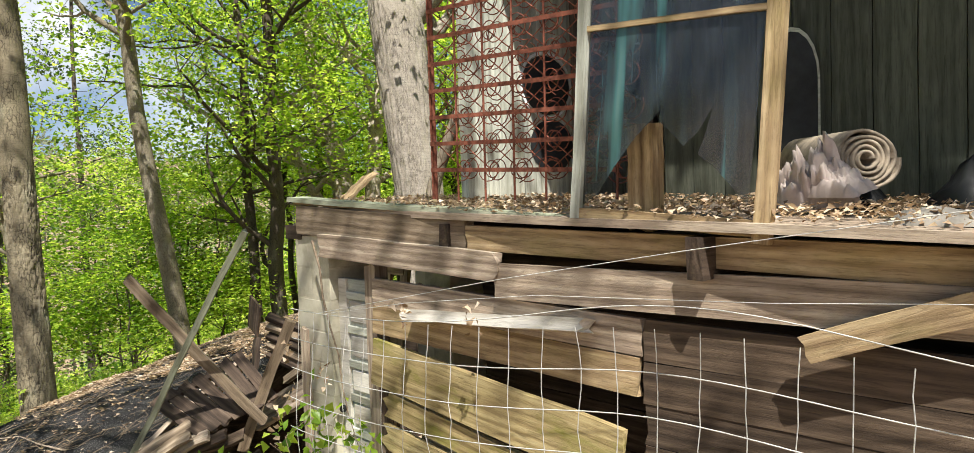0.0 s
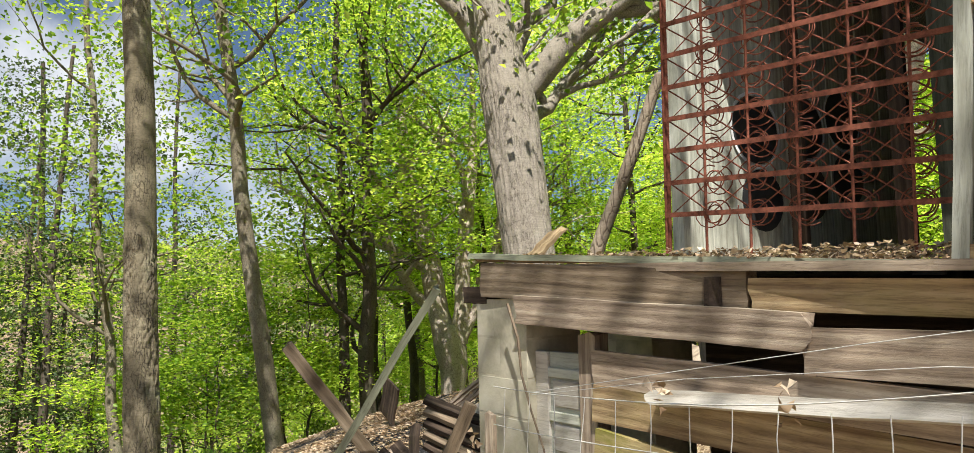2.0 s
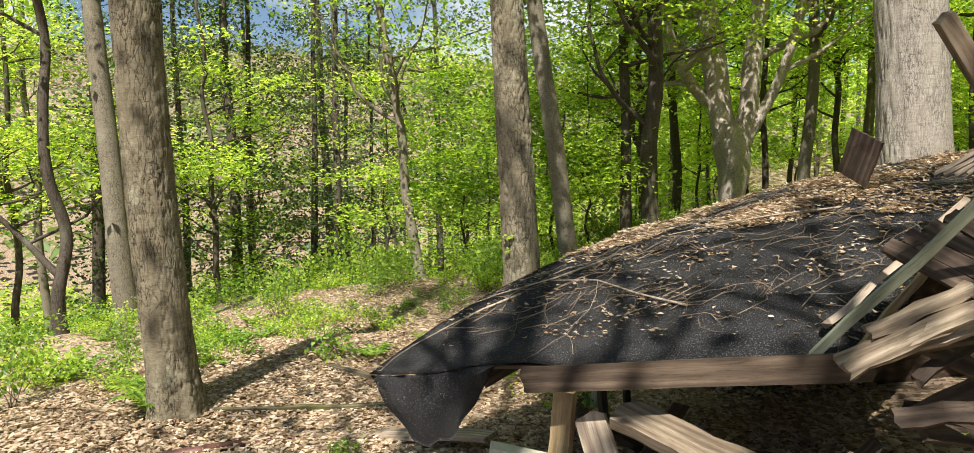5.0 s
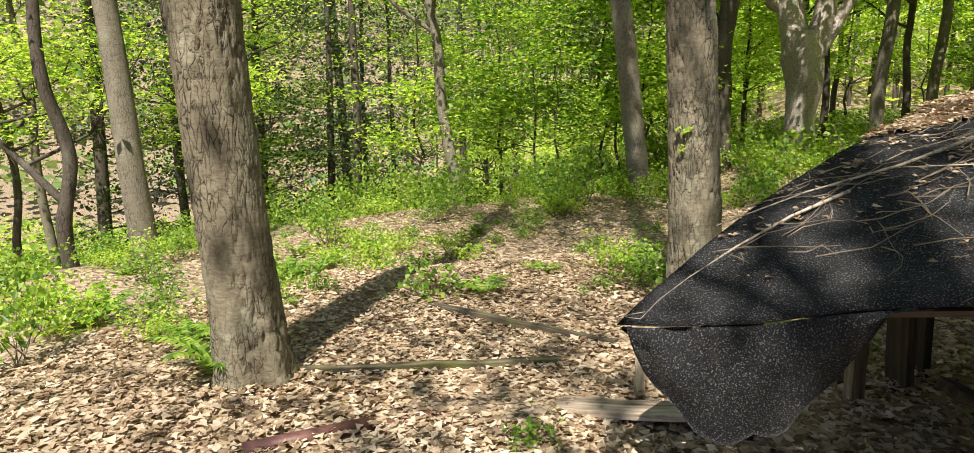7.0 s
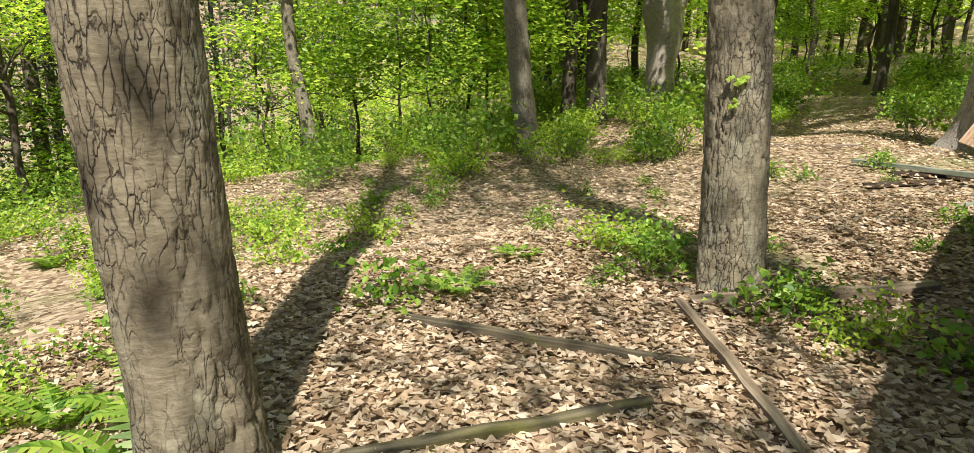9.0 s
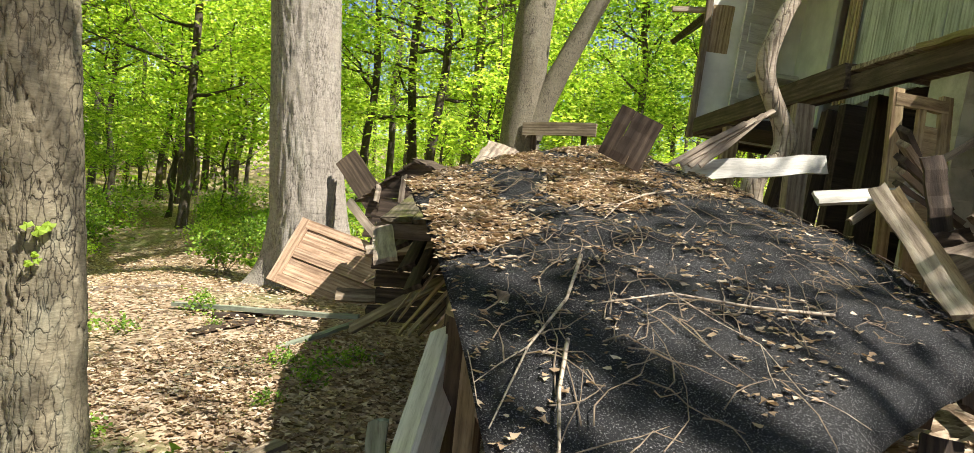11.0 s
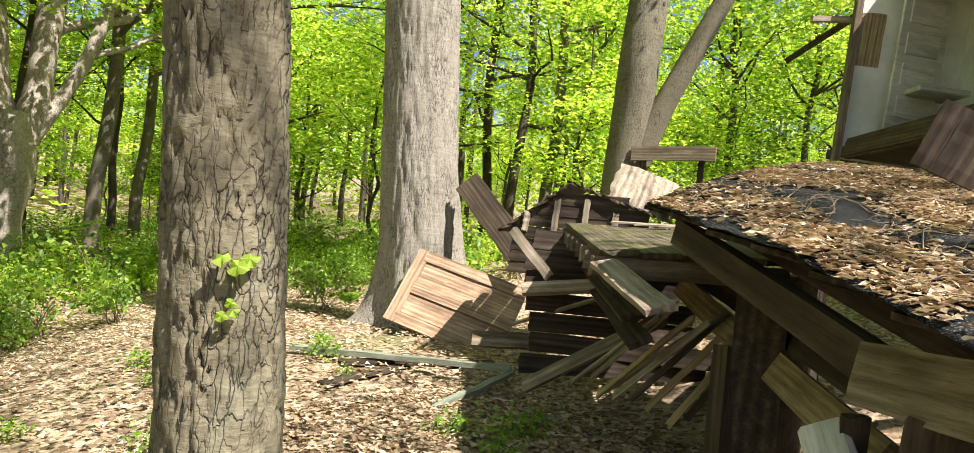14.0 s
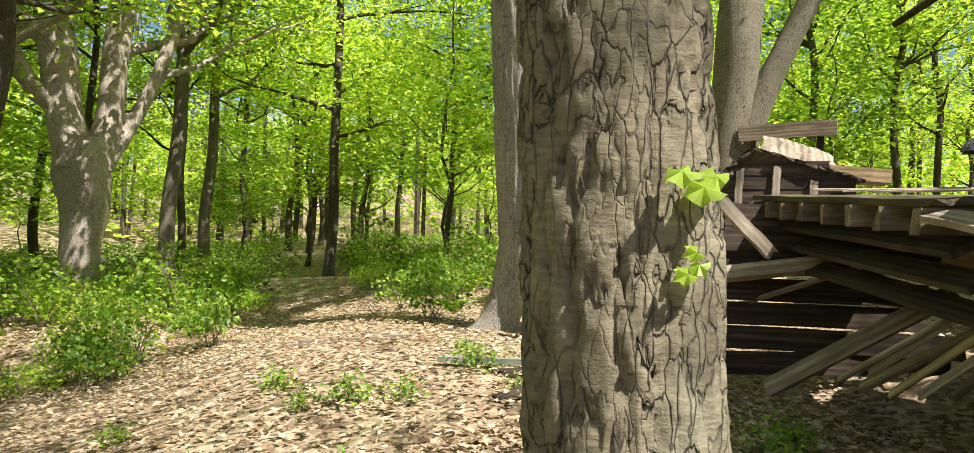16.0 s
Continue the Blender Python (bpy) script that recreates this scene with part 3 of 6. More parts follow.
make_tree("maple_tree", "slender pale maple leaning at the edge of the undergrowth", on_ground(-6.76, 15.69), straight(15, -0.119, -0.05, 0.06, 3), taper(0.22, 0.11), BARK_MAPLE,
          canopy(9, 3, 0.4), LEAF_MAPLE, 0.14, 13, 3, 0.8, 0.25, segs=32, furrow=0.02, freq=12, flare=0.04)
make_tree("ash_tree", "massive ash with deeply ridged pale bark", on_ground(-0.90, 12.05), straight(6.5, -0.075, 0.06, 0.02, 4, 6) + [(-0.8, 0.5, 9.0), (-1.1, 0.7, 13.0), (-1.3, 0.8, 17)],
          [0.52, 0.47, 0.45, 0.44, 0.44, 0.46, 0.48, 0.3, 0.2, 0.1], BARK_ASH, [(0.62, 40, 1.3, 7, 0.6, 3), (0.64, 290, 1.2, 7, 0.6, 3), (0.6, 300, 0.6, 6, 0.35, 2)] + canopy(6, 4, 0.72, 1.0, 4, h0=-70, h1=70),
          LEAF_MAPLE, 0.14, 12, 4, 0.8, 0.3, segs=120, furrow=0.075, freq=20, flare=0.4, step=0.07, stretch=0.10)
forked = make_tree("forked_tree", "grey double-stemmed tree behind the wreckage", on_ground(4.13, 13.38), straight(12, 0.025, -0.03, 0.05, 5), taper(0.42, 0.25), BARK_MAPLE,
          canopy(6, 5, 0.68, 1.0, 5), LEAF_BRIGHT, 0.15, 12, 5, 0.8, 0.3, segs=36, furrow=0.04, freq=10, flare=0.1, stretch=0.15)
part("second_stem", trunk_mesh("second_stem", [(0.12, -0.16, 1.9), (0.34, -0.45, 2.9), (0.68, -0.92, 4.2), (1.02, -1.40, 5.6), (1.45, -1.95, 8.0), (1.7, -2.3, 11.0)], [0.28, 0.23, 0.20, 0.17, 0.11, 0.06], BARK_MAPLE, 24, 0.03, 10, 0.15, 4), BARK_MAPLE, forked)
gnarled = make_tree("gnarled_tree", "gnarled tree with scarred pinkish-grey bark and rising limbs", on_ground(-4.0, 22.18), [(0, 0, 0), (0.02, 0, 0.7), (-0.03, 0, 1.4), (0.03, 0, 2.1), (0.0, 0, 2.8), (0.0, 0, 3.5)],
                    [0.54, 0.47, 0.46, 0.52, 0.56, 0.46], BARK_GNARL, [], LEAF_MAPLE, 0.15, 4, 6, segs=44, furrow=0.06, freq=8, flare=0.1, lumps=0.5)


def stem(tree, path, radii, bark, limbs, leaf, seed, size=0.13, per=12):
    """A rising stem of a forked tree with its own twigs and leaves."""
    part("stem", trunk_mesh("stem", path, radii, bark, 20, 0.03, 9, 0.25, seed, 0.0, 0.35, 0.12), bark, tree)
    rng, runs, ends = random.Random(seed), [], []
    for k, head, lift, length in limbs:
        d = Vector((-math.sin(radians(head)), math.cos(radians(head)), lift))
        limb_paths(rng, path[k], d, length, radii[k] * 0.55, 2, runs, ends, 0.22, 0.06)
    bm = bmesh.new()
    for p, r in runs:
        tube(bm, p, [max(0.006, v) for v in r], 6, False)
    tagged(part("branchwork", bm, bark, tree, smooth=True), kind="stuff")
    tagged(part("crown", leaves_mesh("crown", leaf_cloud(rng, ends, per, 0.7, 0.16), size, leaf, 0.7, seed), leaf, tree), kind="stuff")


stem(gnarled, [(-0.12, 0, 2.9), (-0.36, 0, 4.0), (-0.5, 0, 5.2), (-0.75, 0.1, 6.6), (-1.25, 0.2, 8.6), (-1.5, 0.2, 12)], [0.44, 0.34, 0.31, 0.26, 0.2, 0.08], BARK_GNARL,
     [(1, 85, 0.55, 6.0), (2, 80, 0.25, 7.0), (2, 110, 0.5, 6.0), (3, 70, 0.3, 6.0), (3, 150, 0.6, 5.0), (4, 60, 0.5, 5), (4, 330, 0.7, 5)], LEAF_MAPLE, 501)
stem(gnarled, [(0.16, 0, 2.9), (0.40, 0, 3.9), (0.46, 0, 5.2), (0.66, 0.1, 6.8), (0.9, 0.2, 9.0), (1.0, 0.2, 12)], [0.38, 0.28, 0.24, 0.22, 0.15, 0.07], BARK_GNARL,
     [(2, 300, 0.6, 5), (3, 200, 0.4, 5), (3, 30, 0.5, 5), (4, 270, 0.6, 5), (4, 120, 0.4, 5)], LEAF_MAPLE, 502)
stem(gnarled, [(0.26, 0, 2.9), (0.80, 0.05, 3.9), (1.25, 0.1, 4.9), (1.65, 0.1, 6.4), (2.1, 0.2, 9.0)], [0.26, 0.18, 0.15, 0.13, 0.06], BARK_GNARL,
     [(2, 280, 0.5, 4), (3, 250, 0.6, 4), (3, 340, 0.5, 4)], LEAF_MAPLE, 503)
make_tree("maple_tree", "dark-barked maple on the slope below the clearing", on_ground(-13.75, 10.4), straight(15, -0.074, 0.005, 0.05, 7), taper(0.22, 0.1), BARK_MAPLE,
          canopy(8, 7, 0.45), LEAF_MAPLE, 0.14, 13, 7, 0.8, 0.3, segs=28, furrow=0.02)
make_tree("maple_tree", "thin maple leaning out of the ferns", on_ground(-11.3, 17.5), [(0, 0, 0), (-0.30, 0.1, 1.0), (-0.50, 0.15, 2.0), (-0.72, 0.2, 3.2), (-0.82, 0.25, 4.6), (-1.15, 0.3, 6.2), (-1.5, 0.3, 8.5), (-1.6, 0.3, 11.0), (-1.9, 0.3, 13.0), (-2.0, 0.3, 15.0)], taper(0.17, 0.07), BARK_MAPLE,
          canopy(7, 8, 0.45), LEAF_MAPLE, 0.14, 13, 8, 0.8, 0.3, segs=20, furrow=0.015)
make_tree("dark_tree", "dark trunk with low crooked limbs in the woods", on_ground(-5.6, 18.5), straight(12, 0.0, 0.02, 0.08, 9), taper(0.23, 0.12), BARK_DARK,
          [(0.2, 60, 0.6, 4, 0.4, 2), (0.25, 100, 0.9, 4, 0.4, 2)] + canopy(8, 9, 0.35), LEAF_MAPLE, 0.14, 13, 9, 0.8, 0.3)
make_tree("crooked_tree", "small crooked double tree on the lower slope", on_ground(-15.4, 10.3), straight(11, -0.02, 0.0, 0.18, 10), taper(0.13, 0.06), BARK_DARK,
          [(0.15, 100, 1.4, 5, 0.6, 2)] + canopy(7, 10, 0.3, 1, 3), LEAF_MAPLE, 0.14, 13, 10, 0.7, 0.3)


# two maples out of view, added only to shade house and roof
make_tree("maple_tree", "unseen maple added to shade the front of the house", on_ground(3.4, -3.6), straight(13, 0.0, 0.03, 0.05, 11), taper(0.22, 0.1), BARK_MAPLE,
          canopy(10, 11, 0.4, 0.9, 4.5, h0=-60, h1=70), LEAF_MAPLE, 0.14, 4, 11, 0.7, 0.25)
make_tree("maple_tree", "unseen maple added to shade the collapsed roof", on_ground(-2.6, -2.4), straight(14, 0.0, 0.03, 0.05, 12), taper(0.22, 0.1), BARK_MAPLE,
          canopy(9, 12, 0.42, 0.9, 5.0, h0=-50, h1=50), LEAF_MAPLE, 0.14, 4, 12, 0.7, 0.25)


# ---- the derelict house: s along its front, v into the house, w up ----
HD, HN, HU = Vector((0.6985, -0.7124, -0.0675)), Vector((0.7152, 0.6983, 0.0297)), Vector((0.0260, -0.0690, 0.9973))
HOUSE = Matrix((HD, HN, HU)).transposed().to_4x4()
HOUSE.translation = (-1.28, 4.58, 1.0)


def hp(s, v, w):
    return HOUSE @ Vector((s, v, w))


house = thing("derelict_house", "collapsing wooden house with a raised deck on block pillars", "house", HOUSE)


def house_board(name, p, q, width, thick, material, face=(0, -1, 0), seed=0, label="", ragged=0.01, parent=None):
    """A board of the house from p to q in the house's own axes."""
    p, q = Vector(p), Vector(q)
    return part(name, board((q - p).length, width, thick, seed, ragged), material, parent or house, label, between(p, q, face))


def pillar(s, v, top, courses, name="pillar"):
    pl = new(name)
    pl.parent = house
    pl.matrix_basis = Matrix.Translation((s, v, top))
    bm = box(bmesh.new(), 0.390, 0.390, courses * 0.2, Matrix.Translation((0.005, 0.2, -courses * 0.1)))
    part("mortar", bm, MORTAR, pl)
    full = mesh_of("concrete_block", box(bmesh.new(), 0.392, 0.392, 0.193, None, 0.004), CONCRETE)
    for i in range(courses):
        part("concrete_block", full, CONCRETE, pl, at=Matrix.Translation((0.004, 0.2, -0.1 - 0.2 * i)) @ pose(0, 0, 0, 0, 0, rnd(-0.6, 0.6)))
    return pl


pillar(0.01, 0.0, 0.60, 9)
pillar(0.05, 0.95, 0.52, 9)
# deck edge and front boards; the front runs slightly aslant into the house
SLANT = 0.061


def front(name, s0, w0, s1, w1, width, thick, material, off=0.0, face=(0, -1, 0), seed=0, label="", ragged=0.01):
    return house_board(name, (s0, off + SLANT * s0, w0), (s1, off + SLANT * s1, w1), width, thick, material, face, seed, label, ragged)


front("deck_edge", -0.02, 0.835, 2.30, 0.70, 0.15, 0.03, PAINT_GREEN, 0.05, (0, 0, 1), 1, "faded green deck edging")
front("deck_edge", 2.31, 0.698, 6.2, 0.59, 0.15, 0.03, PAINT_GREEN, 0.05, (0, 0, 1), 2, "faded green deck edging")
front("deck_lip", 0.02, 0.812, 2.9, 0.668, 0.10, 0.018, WOOD_TAN, 0.045, (0, 0, 1), 41, "splintered pale board under the deck edging", 0.03)
front("fascia", 0.08, 0.705, 1.58, 0.615, 0.18, 0.05, WOOD_BROWN, 0.0, seed=3)
front("fascia", 1.59, 0.620, 6.2, 0.50, 0.12, 0.05, WOOD_TAN, -0.005, seed=4)
front("cladding_board", 0.39, 0.548, 1.80, 0.483, 0.14, 0.035, WOOD_GREY, -0.05, seed=5, ragged=0.03)
front("cladding_board", 1.785, 0.415, 6.2, 0.45, 0.165, 0.035, WOOD_GREY, -0.03, seed=6)
front("cladding_board", 0.815, 0.292, 2.545, 0.222, 0.155, 0.03, WOOD_GREY, 0.0, seed=7)
front("cladding_board", 0.815, 0.133, 2.535, 0.055, 0.165, 0.03, WOOD_TAN, -0.002, seed=8)
front("cladding_board", 0.84, -0.105, 2.46, -0.30, 0.27, 0.03, WOOD_MOSS, -0.04, seed=9)
front("cladding_board", 0.93, -0.345, 2.50, -0.575, 0.15, 0.03, WOOD_MOSS, -0.02, seed=10, ragged=0.05)
front("cladding_board", 0.90, -0.53, 2.50, -0.76, 0.15, 0.03, WOOD_MOSS, -0.025, seed=11, ragged=0.05)
# lower right planks: stained wood, partly darkened in colour for shade
for i in range(7):
    front("cladding_board", 2.56, 0.215 - 0.175 * i, 6.2, 0.20 - 0.175 * i, 0.172, 0.03, WOOD_SHADED_UMBER, 0.0, seed=20 + i)
front("post", 0.767, 0.44, 0.767, -1.3, 0.105, 0.09, WOOD_GREY, 0.05, seed=30)
front("post", 2.60, 0.28, 2.60, -1.3, 0.10, 0.09, WOOD_SHADED_UMBER, 0.075, seed=31)
front("trim", 1.18, 0.197, 2.32, 0.257, 0.058, 0.09, PAINT_WHITE, -0.07, (0, -1, 0.25), 32, "white painted ledge board", 0.02)

# deck floor of separate boards
for i in range(12):
    house_board("deck_board", (0.0, 0.14 + 0.2 * i, 0.765), (6.3, 0.14 + 0.2 * i, 0.60), 0.19, 0.035, WOOD_GREY, (0, 0, 1), 50 + i)
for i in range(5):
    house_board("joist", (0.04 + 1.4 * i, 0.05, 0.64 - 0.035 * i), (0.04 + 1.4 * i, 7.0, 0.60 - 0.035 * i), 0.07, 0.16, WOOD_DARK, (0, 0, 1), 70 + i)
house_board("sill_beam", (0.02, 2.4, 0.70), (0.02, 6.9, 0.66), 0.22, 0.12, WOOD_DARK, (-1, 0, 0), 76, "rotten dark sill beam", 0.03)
# wall of upright boards across the deck, seen from both of its sides
side_wall = new("side_wall")
side_wall.parent = house
for i in range(17):
    v = 1.02 + 0.185 * i
    house_board("wall_board", (0.70, v, 0.72 + rnd(0, 0.05)), (0.70 + rnd(-0.01, 0.01), v, 3.05), 0.18, 0.024, PAINT_PALE, (-1, 0, 0), 100 + i, parent=side_wall)
house_board("corner_post", (0.70, 0.93, 0.70), (0.72, 0.93, 3.05), 0.07, 0.07, PAINT_PALE, (-1, 0, 0), 120, parent=side_wall)
for i in range(4):
    house_board("trim_strip", (0.655, 4.06 - 0.07 * i, 0.75), (0.66, 4.10 - 0.07 * i, 3.0), 0.045, 0.02, WOOD_TAN, (-1, 0, 0), 122 + i, parent=side_wall)


def disc(bm, centre, a, b, ra, rb, inner=0.0, segs=20, arch=False):
    """A flat oval (or ring) spanned by the unit vectors a and b."""
    centre, a, b = Vector(centre), Vector(a), Vector(b)
    def at(k, f):
        c, s = math.cos(k * math.tau / segs), math.sin(k * math.tau / segs)
        if arch and s < 0:
            s *= 1.6
            c = math.copysign(1, c) if abs(c) > 0.05 else c
        return centre + a * c * ra * f + b * s * rb * f
    outer = [bm.verts.new(at(k, 1)) for k in range(segs)]
    if not inner:
        bm.faces.new(outer)
        return bm
    inn = [bm.verts.new(at(k, inner)) for k in range(segs)]
    for k in range(segs):
        bm.faces.new((outer[k], outer[(k + 1) % segs], inn[(k + 1) % segs], inn[k]))
    return bm


# spray-painted shapes on both faces of that wall
for v, w in ((1.75, 1.62), (2.4, 1.72), (3.0, 1.85)):
    part("paint_patch", disc(bmesh.new(), (0.717, v, w), (0, 1, 0), (0, 0, 1), 0.27, 0.22), DARK_PANEL, side_wall, "black sprayed oval")
    part("paint_outline", disc(bmesh.new(), (0.719, v, w), (0, 1, 0), (0, 0, 1), 0.30, 0.25, 0.92), GRAFFITI, side_wall, "white sprayed outline")
    part("paint_patch", disc(bmesh.new(), (0.717, v + 0.05, w - 0.45), (0, 1, 0), (0, 0, 1), 0.25, 0.2), DARK_PANEL, side_wall, "black sprayed oval")
part("paint_patch", box(bmesh.new(), 0.75, 0.004, 0.95, Matrix.Translation((0.684, 0.95, 1.62)) @ pose(0, 0, 0, 0, 0, 90)), DARK_PANEL, side_wall, "black sprayed panel")
for i in range(4):
    for j in range(3):
        part("paint_outline", disc(bmesh.new(), (0.680, 1.05 + 0.17 * i + 0.04 * (j % 2), 1.30 + 0.2 * j), (0, 1, 0), (0, 0.2, 1), rnd(0.06, 0.12), rnd(0.07, 0.14), rnd(0.78, 0.88), 14), GRAFFITI, side_wall, "white sprayed ring")

# green boarded back wall of the deck, its paint darkened for the shade
back_wall = new("back_wall")
back_wall.parent = house
# the first three boards are added to close a bright slit
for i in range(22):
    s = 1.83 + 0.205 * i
    house_board("wall_board", (s, 1.72 + rnd(0, 0.01), 0.6), (s, 1.72, 3.05), 0.2, 0.022, PAINT_SHADED_OLIVE, (0, -1, 0), 140 + i, parent=back_wall)
# flat black arch with a pale rim; the wall behind isn't cut
part("arch_panel", disc(bmesh.new(), (2.55, 1.69, 1.40), (1, 0, 0), (0, 0, 1), 0.14, 0.28, arch=True), DARK_PANEL, back_wall, "black arched shape on the wall")
part("arch_trim", disc(bmesh.new(), (2.55, 1.688, 1.40), (1, 0, 0), (0, 0, 1), 0.155, 0.295, 0.92, arch=True), PAINT_PALE, back_wall, "pale arched trim")
for s in (0.9, 1.5, 2.1):
    house_board("stud", (s, 1.9, 0.7), (s, 1.9, 3.05), 0.09, 0.05, WOOD_DARK, (0, -1, 0), 165 + int(s * 10), parent=back_wall)
part("roof", box(bmesh.new(), 6.8, 7.4, 0.12, Matrix.Translation((0.45, 4.70, 3.14))), FELT, house)
part("far_wall", box(bmesh.new(), 6.0, 0.1, 2.5, Matrix.Translation((0.7, 8.35, 1.8))), WOOD_DARK, house)
part("end_wall", box(bmesh.new(), 0.1, 7.0, 4.0, Matrix.Translation((6.4, 3.6, 1.0))), WOOD_DARK, house)
# boards added behind the front boards to block light in the cellar
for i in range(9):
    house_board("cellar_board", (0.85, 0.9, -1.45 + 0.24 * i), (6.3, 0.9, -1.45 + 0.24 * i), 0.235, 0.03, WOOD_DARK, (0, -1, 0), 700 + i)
# wall and posts take dark tones that hold the cellar's shade
part("cellar_wall", box(bmesh.new(), 6.0, 0.15, 2.2, Matrix.Translation((0.45, 3.4, -0.45))), WOOD_DARK, house, "cellar wall coloured dark for the shade")
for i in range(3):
    house_board("cellar_post", (0.35 + 0.1 * i, 2.5 + 1.1 * i, 0.6), (0.35, 2.5 + 1.1 * i, -1.2), 0.15, 0.14, WOOD_SHADED_UMBER, (-1, 0, 0), 170 + i)

# white annex with its open door
annex = new("annex")
annex.parent = house
annex.matrix_basis = Matrix.Translation((0.72, 0.79, 0.157)) @ Matrix.Diagonal((1.245, 1.245, 1.245, 1))
part("plaster_wall", box(bmesh.new(), 2.2, 0.06, 2.1, Matrix.Translation((-0.50, 5.42, 1.40))), PLASTER, annex, "white plastered room wall")
part("plaster_wall", box(bmesh.new(), 0.9, 0.05, 2.3, Matrix.Translation((0.66, 4.5, 1.7)) @ pose(0, 0, 0, 0, 0, 90)), PLASTER, annex)
part("annex_floor", box(bmesh.new(), 1.3, 1.7, 0.1, Matrix.Translation((-0.48, 4.9, 0.42))), WOOD_DARK, annex)
house_board("corner_board", (-0.52, 5.36, 0.32), (-0.56, 5.36, 2.3), 0.07, 0.09, WOOD_BROWN, (0, -1, 0), 180, parent=annex)
house_board("wall_patch", (-0.36, 5.385, 1.40), (-0.36, 5.385, 1.98), 0.26, 0.006, WOOD_TAN, (0, -1, 0), 181, "bare tan fibreboard patch", parent=annex)
part("counter", box(bmesh.new(), 0.5, 0.5, 0.06, Matrix.Translation((0.0, 5.1, 1.12)), 0.01), PAINT_WHITE, annex, "white counter top")
adoor = new("door")
adoor.parent = annex
adoor.matrix_basis = Matrix.Translation((-0.17, 5.15, 0.72)) @ pose(0, 0, 0, 0, 0, 14)
part("door_leaf", box(bmesh.new(), 0.56, 0.035, 1.85, Matrix.Translation((0, 0, 0.92)), 0.004), PAINT_WHITE, adoor)
for i in range(5):
    part("door_panel", box(bmesh.new(), 0.40, 0.02, 0.24, Matrix.Translation((0.08, -0.022, 0.24 + 0.34 * i)), 0.009), PAINT_WHITE, adoor)
bm = box(bmesh.new(), 2.3, 3.6, 0.09, Matrix.Translation((-0.20, 7.1, 2.25)) @ pose(0, 0, 0, 0, -42, 0))
part("annex_roof", bm, WOOD_DARK, annex, "dark broken roof slope")
house_board("rafter_tail", (-0.95, 5.6, 1.90), (-0.5, 5.6, 1.95), 0.07, 0.06, WOOD_GREY, (0, 0, 1), 182, parent=annex)

# basement door beside the pillar
bdoor = new("basement_door")
bdoor.parent = house
bdoor.matrix_basis = Matrix.Translation((0.40, 0.085, -1.44))
part("door_leaf", box(bmesh.new(), 0.36, 0.03, 1.78, Matrix.Translation((0.0, 0.012, 0.89)), 0.003), PAINT_PALE, bdoor)
part("stile", box(bmesh.new(), 0.09, 0.04, 1.78, Matrix.Translation((0.0, 0, 0.89)), 0.003), PAINT_WHITE, bdoor)
for i in range(8):
    part("rail", box(bmesh.new(), 0.27, 0.04, 0.045, Matrix.Translation((0.09, 0, 1.68 - 0.212 * i)), 0.003), PAINT_PALE, bdoor)
    part("door_panel", box(bmesh.new(), 0.22, 0.016, 0.13, Matrix.Translation((0.115, -0.006, 1.58 - 0.212 * i)), 0.006), PAINT_WHITE, bdoor)
bm = bmesh.new()
bmesh.ops.create_uvsphere(bm, u_segments=12, v_segments=8, radius=0.024, matrix=Matrix.Translation((0.05, -0.05, 0.97)))
part("door_knob", bm, BLACK, bdoor, "dark iron door knob", smooth=True)
house_board("narrow_board", (0.18, -0.05, 0.02), (0.18, -0.06, -1.4), 0.06, 0.03, WOOD_GREY, seed=190)
house_board("lintel_end", (-0.10, 0.05, 0.62), (0.10, 0.05, 0.62), 0.09, 0.1, WOOD_DARK, seed=191)
front("leaning_brace", 3.22, 0.278, 4.05, 0.60, 0.095, 0.03, WOOD_TAN, -0.10, seed=192)
# pillar-side sash, braces and spilled boards of the side opening
sash = thing("panel_door", "bare wooden glazed door panel leaning on a block pillar", "door", HOUSE @ Matrix.Translation((-0.38, 0.72, -1.0)) @ pose(0, 0, 0, -8, 0, 8))
for x in (0.0, 0.34):
    part("stile", board(1.35, 0.075, 0.04, int(x * 10)), WOOD_TAN, sash, at=between((x, 0, 0), (x + 0.02, 0, 1.35), (0, -1, 0)))
part("stile", board(1.2, 0.05, 0.03, 4), WOOD_TAN, sash, at=between((0.17, 0, 0.05), (0.19, 0, 1.3), (0, -1, 0)))
for z in (0.05, 0.5, 0.80, 1.28):
    part("rail", board(0.36, 0.08, 0.036, int(z * 7)), WOOD_TAN, sash, at=between((0.0, -0.003, z), (0.36, -0.003, z), (0, -1, 0)))
for z in (0.27, 0.66, 1.05):
    part("panel", box(bmesh.new(), 0.12, 0.012, 0.2, Matrix.Translation((0.2, 0.01, z)), 0.003), WOOD_TAN, sash)


def plank(p, q, width, thick, material, label, face=(0, -0.5, 1), name="plank", group="scattered boards", local=False, ragged=0.012):
    """A loose board between two points of the world (or of the house's axes)."""
    p, q = (hp(*p), hp(*q)) if local else (Vector(p), Vector(q))
    if local:
        face = HOUSE.to_3x3() @ Vector(face)
    return solid(name, board((q - p).length, width, thick, int(abs(p.x * 131 + q.y * 57) * 10) % 9973, ragged, 0.008), material, label, "board", between(p, q, face), group)


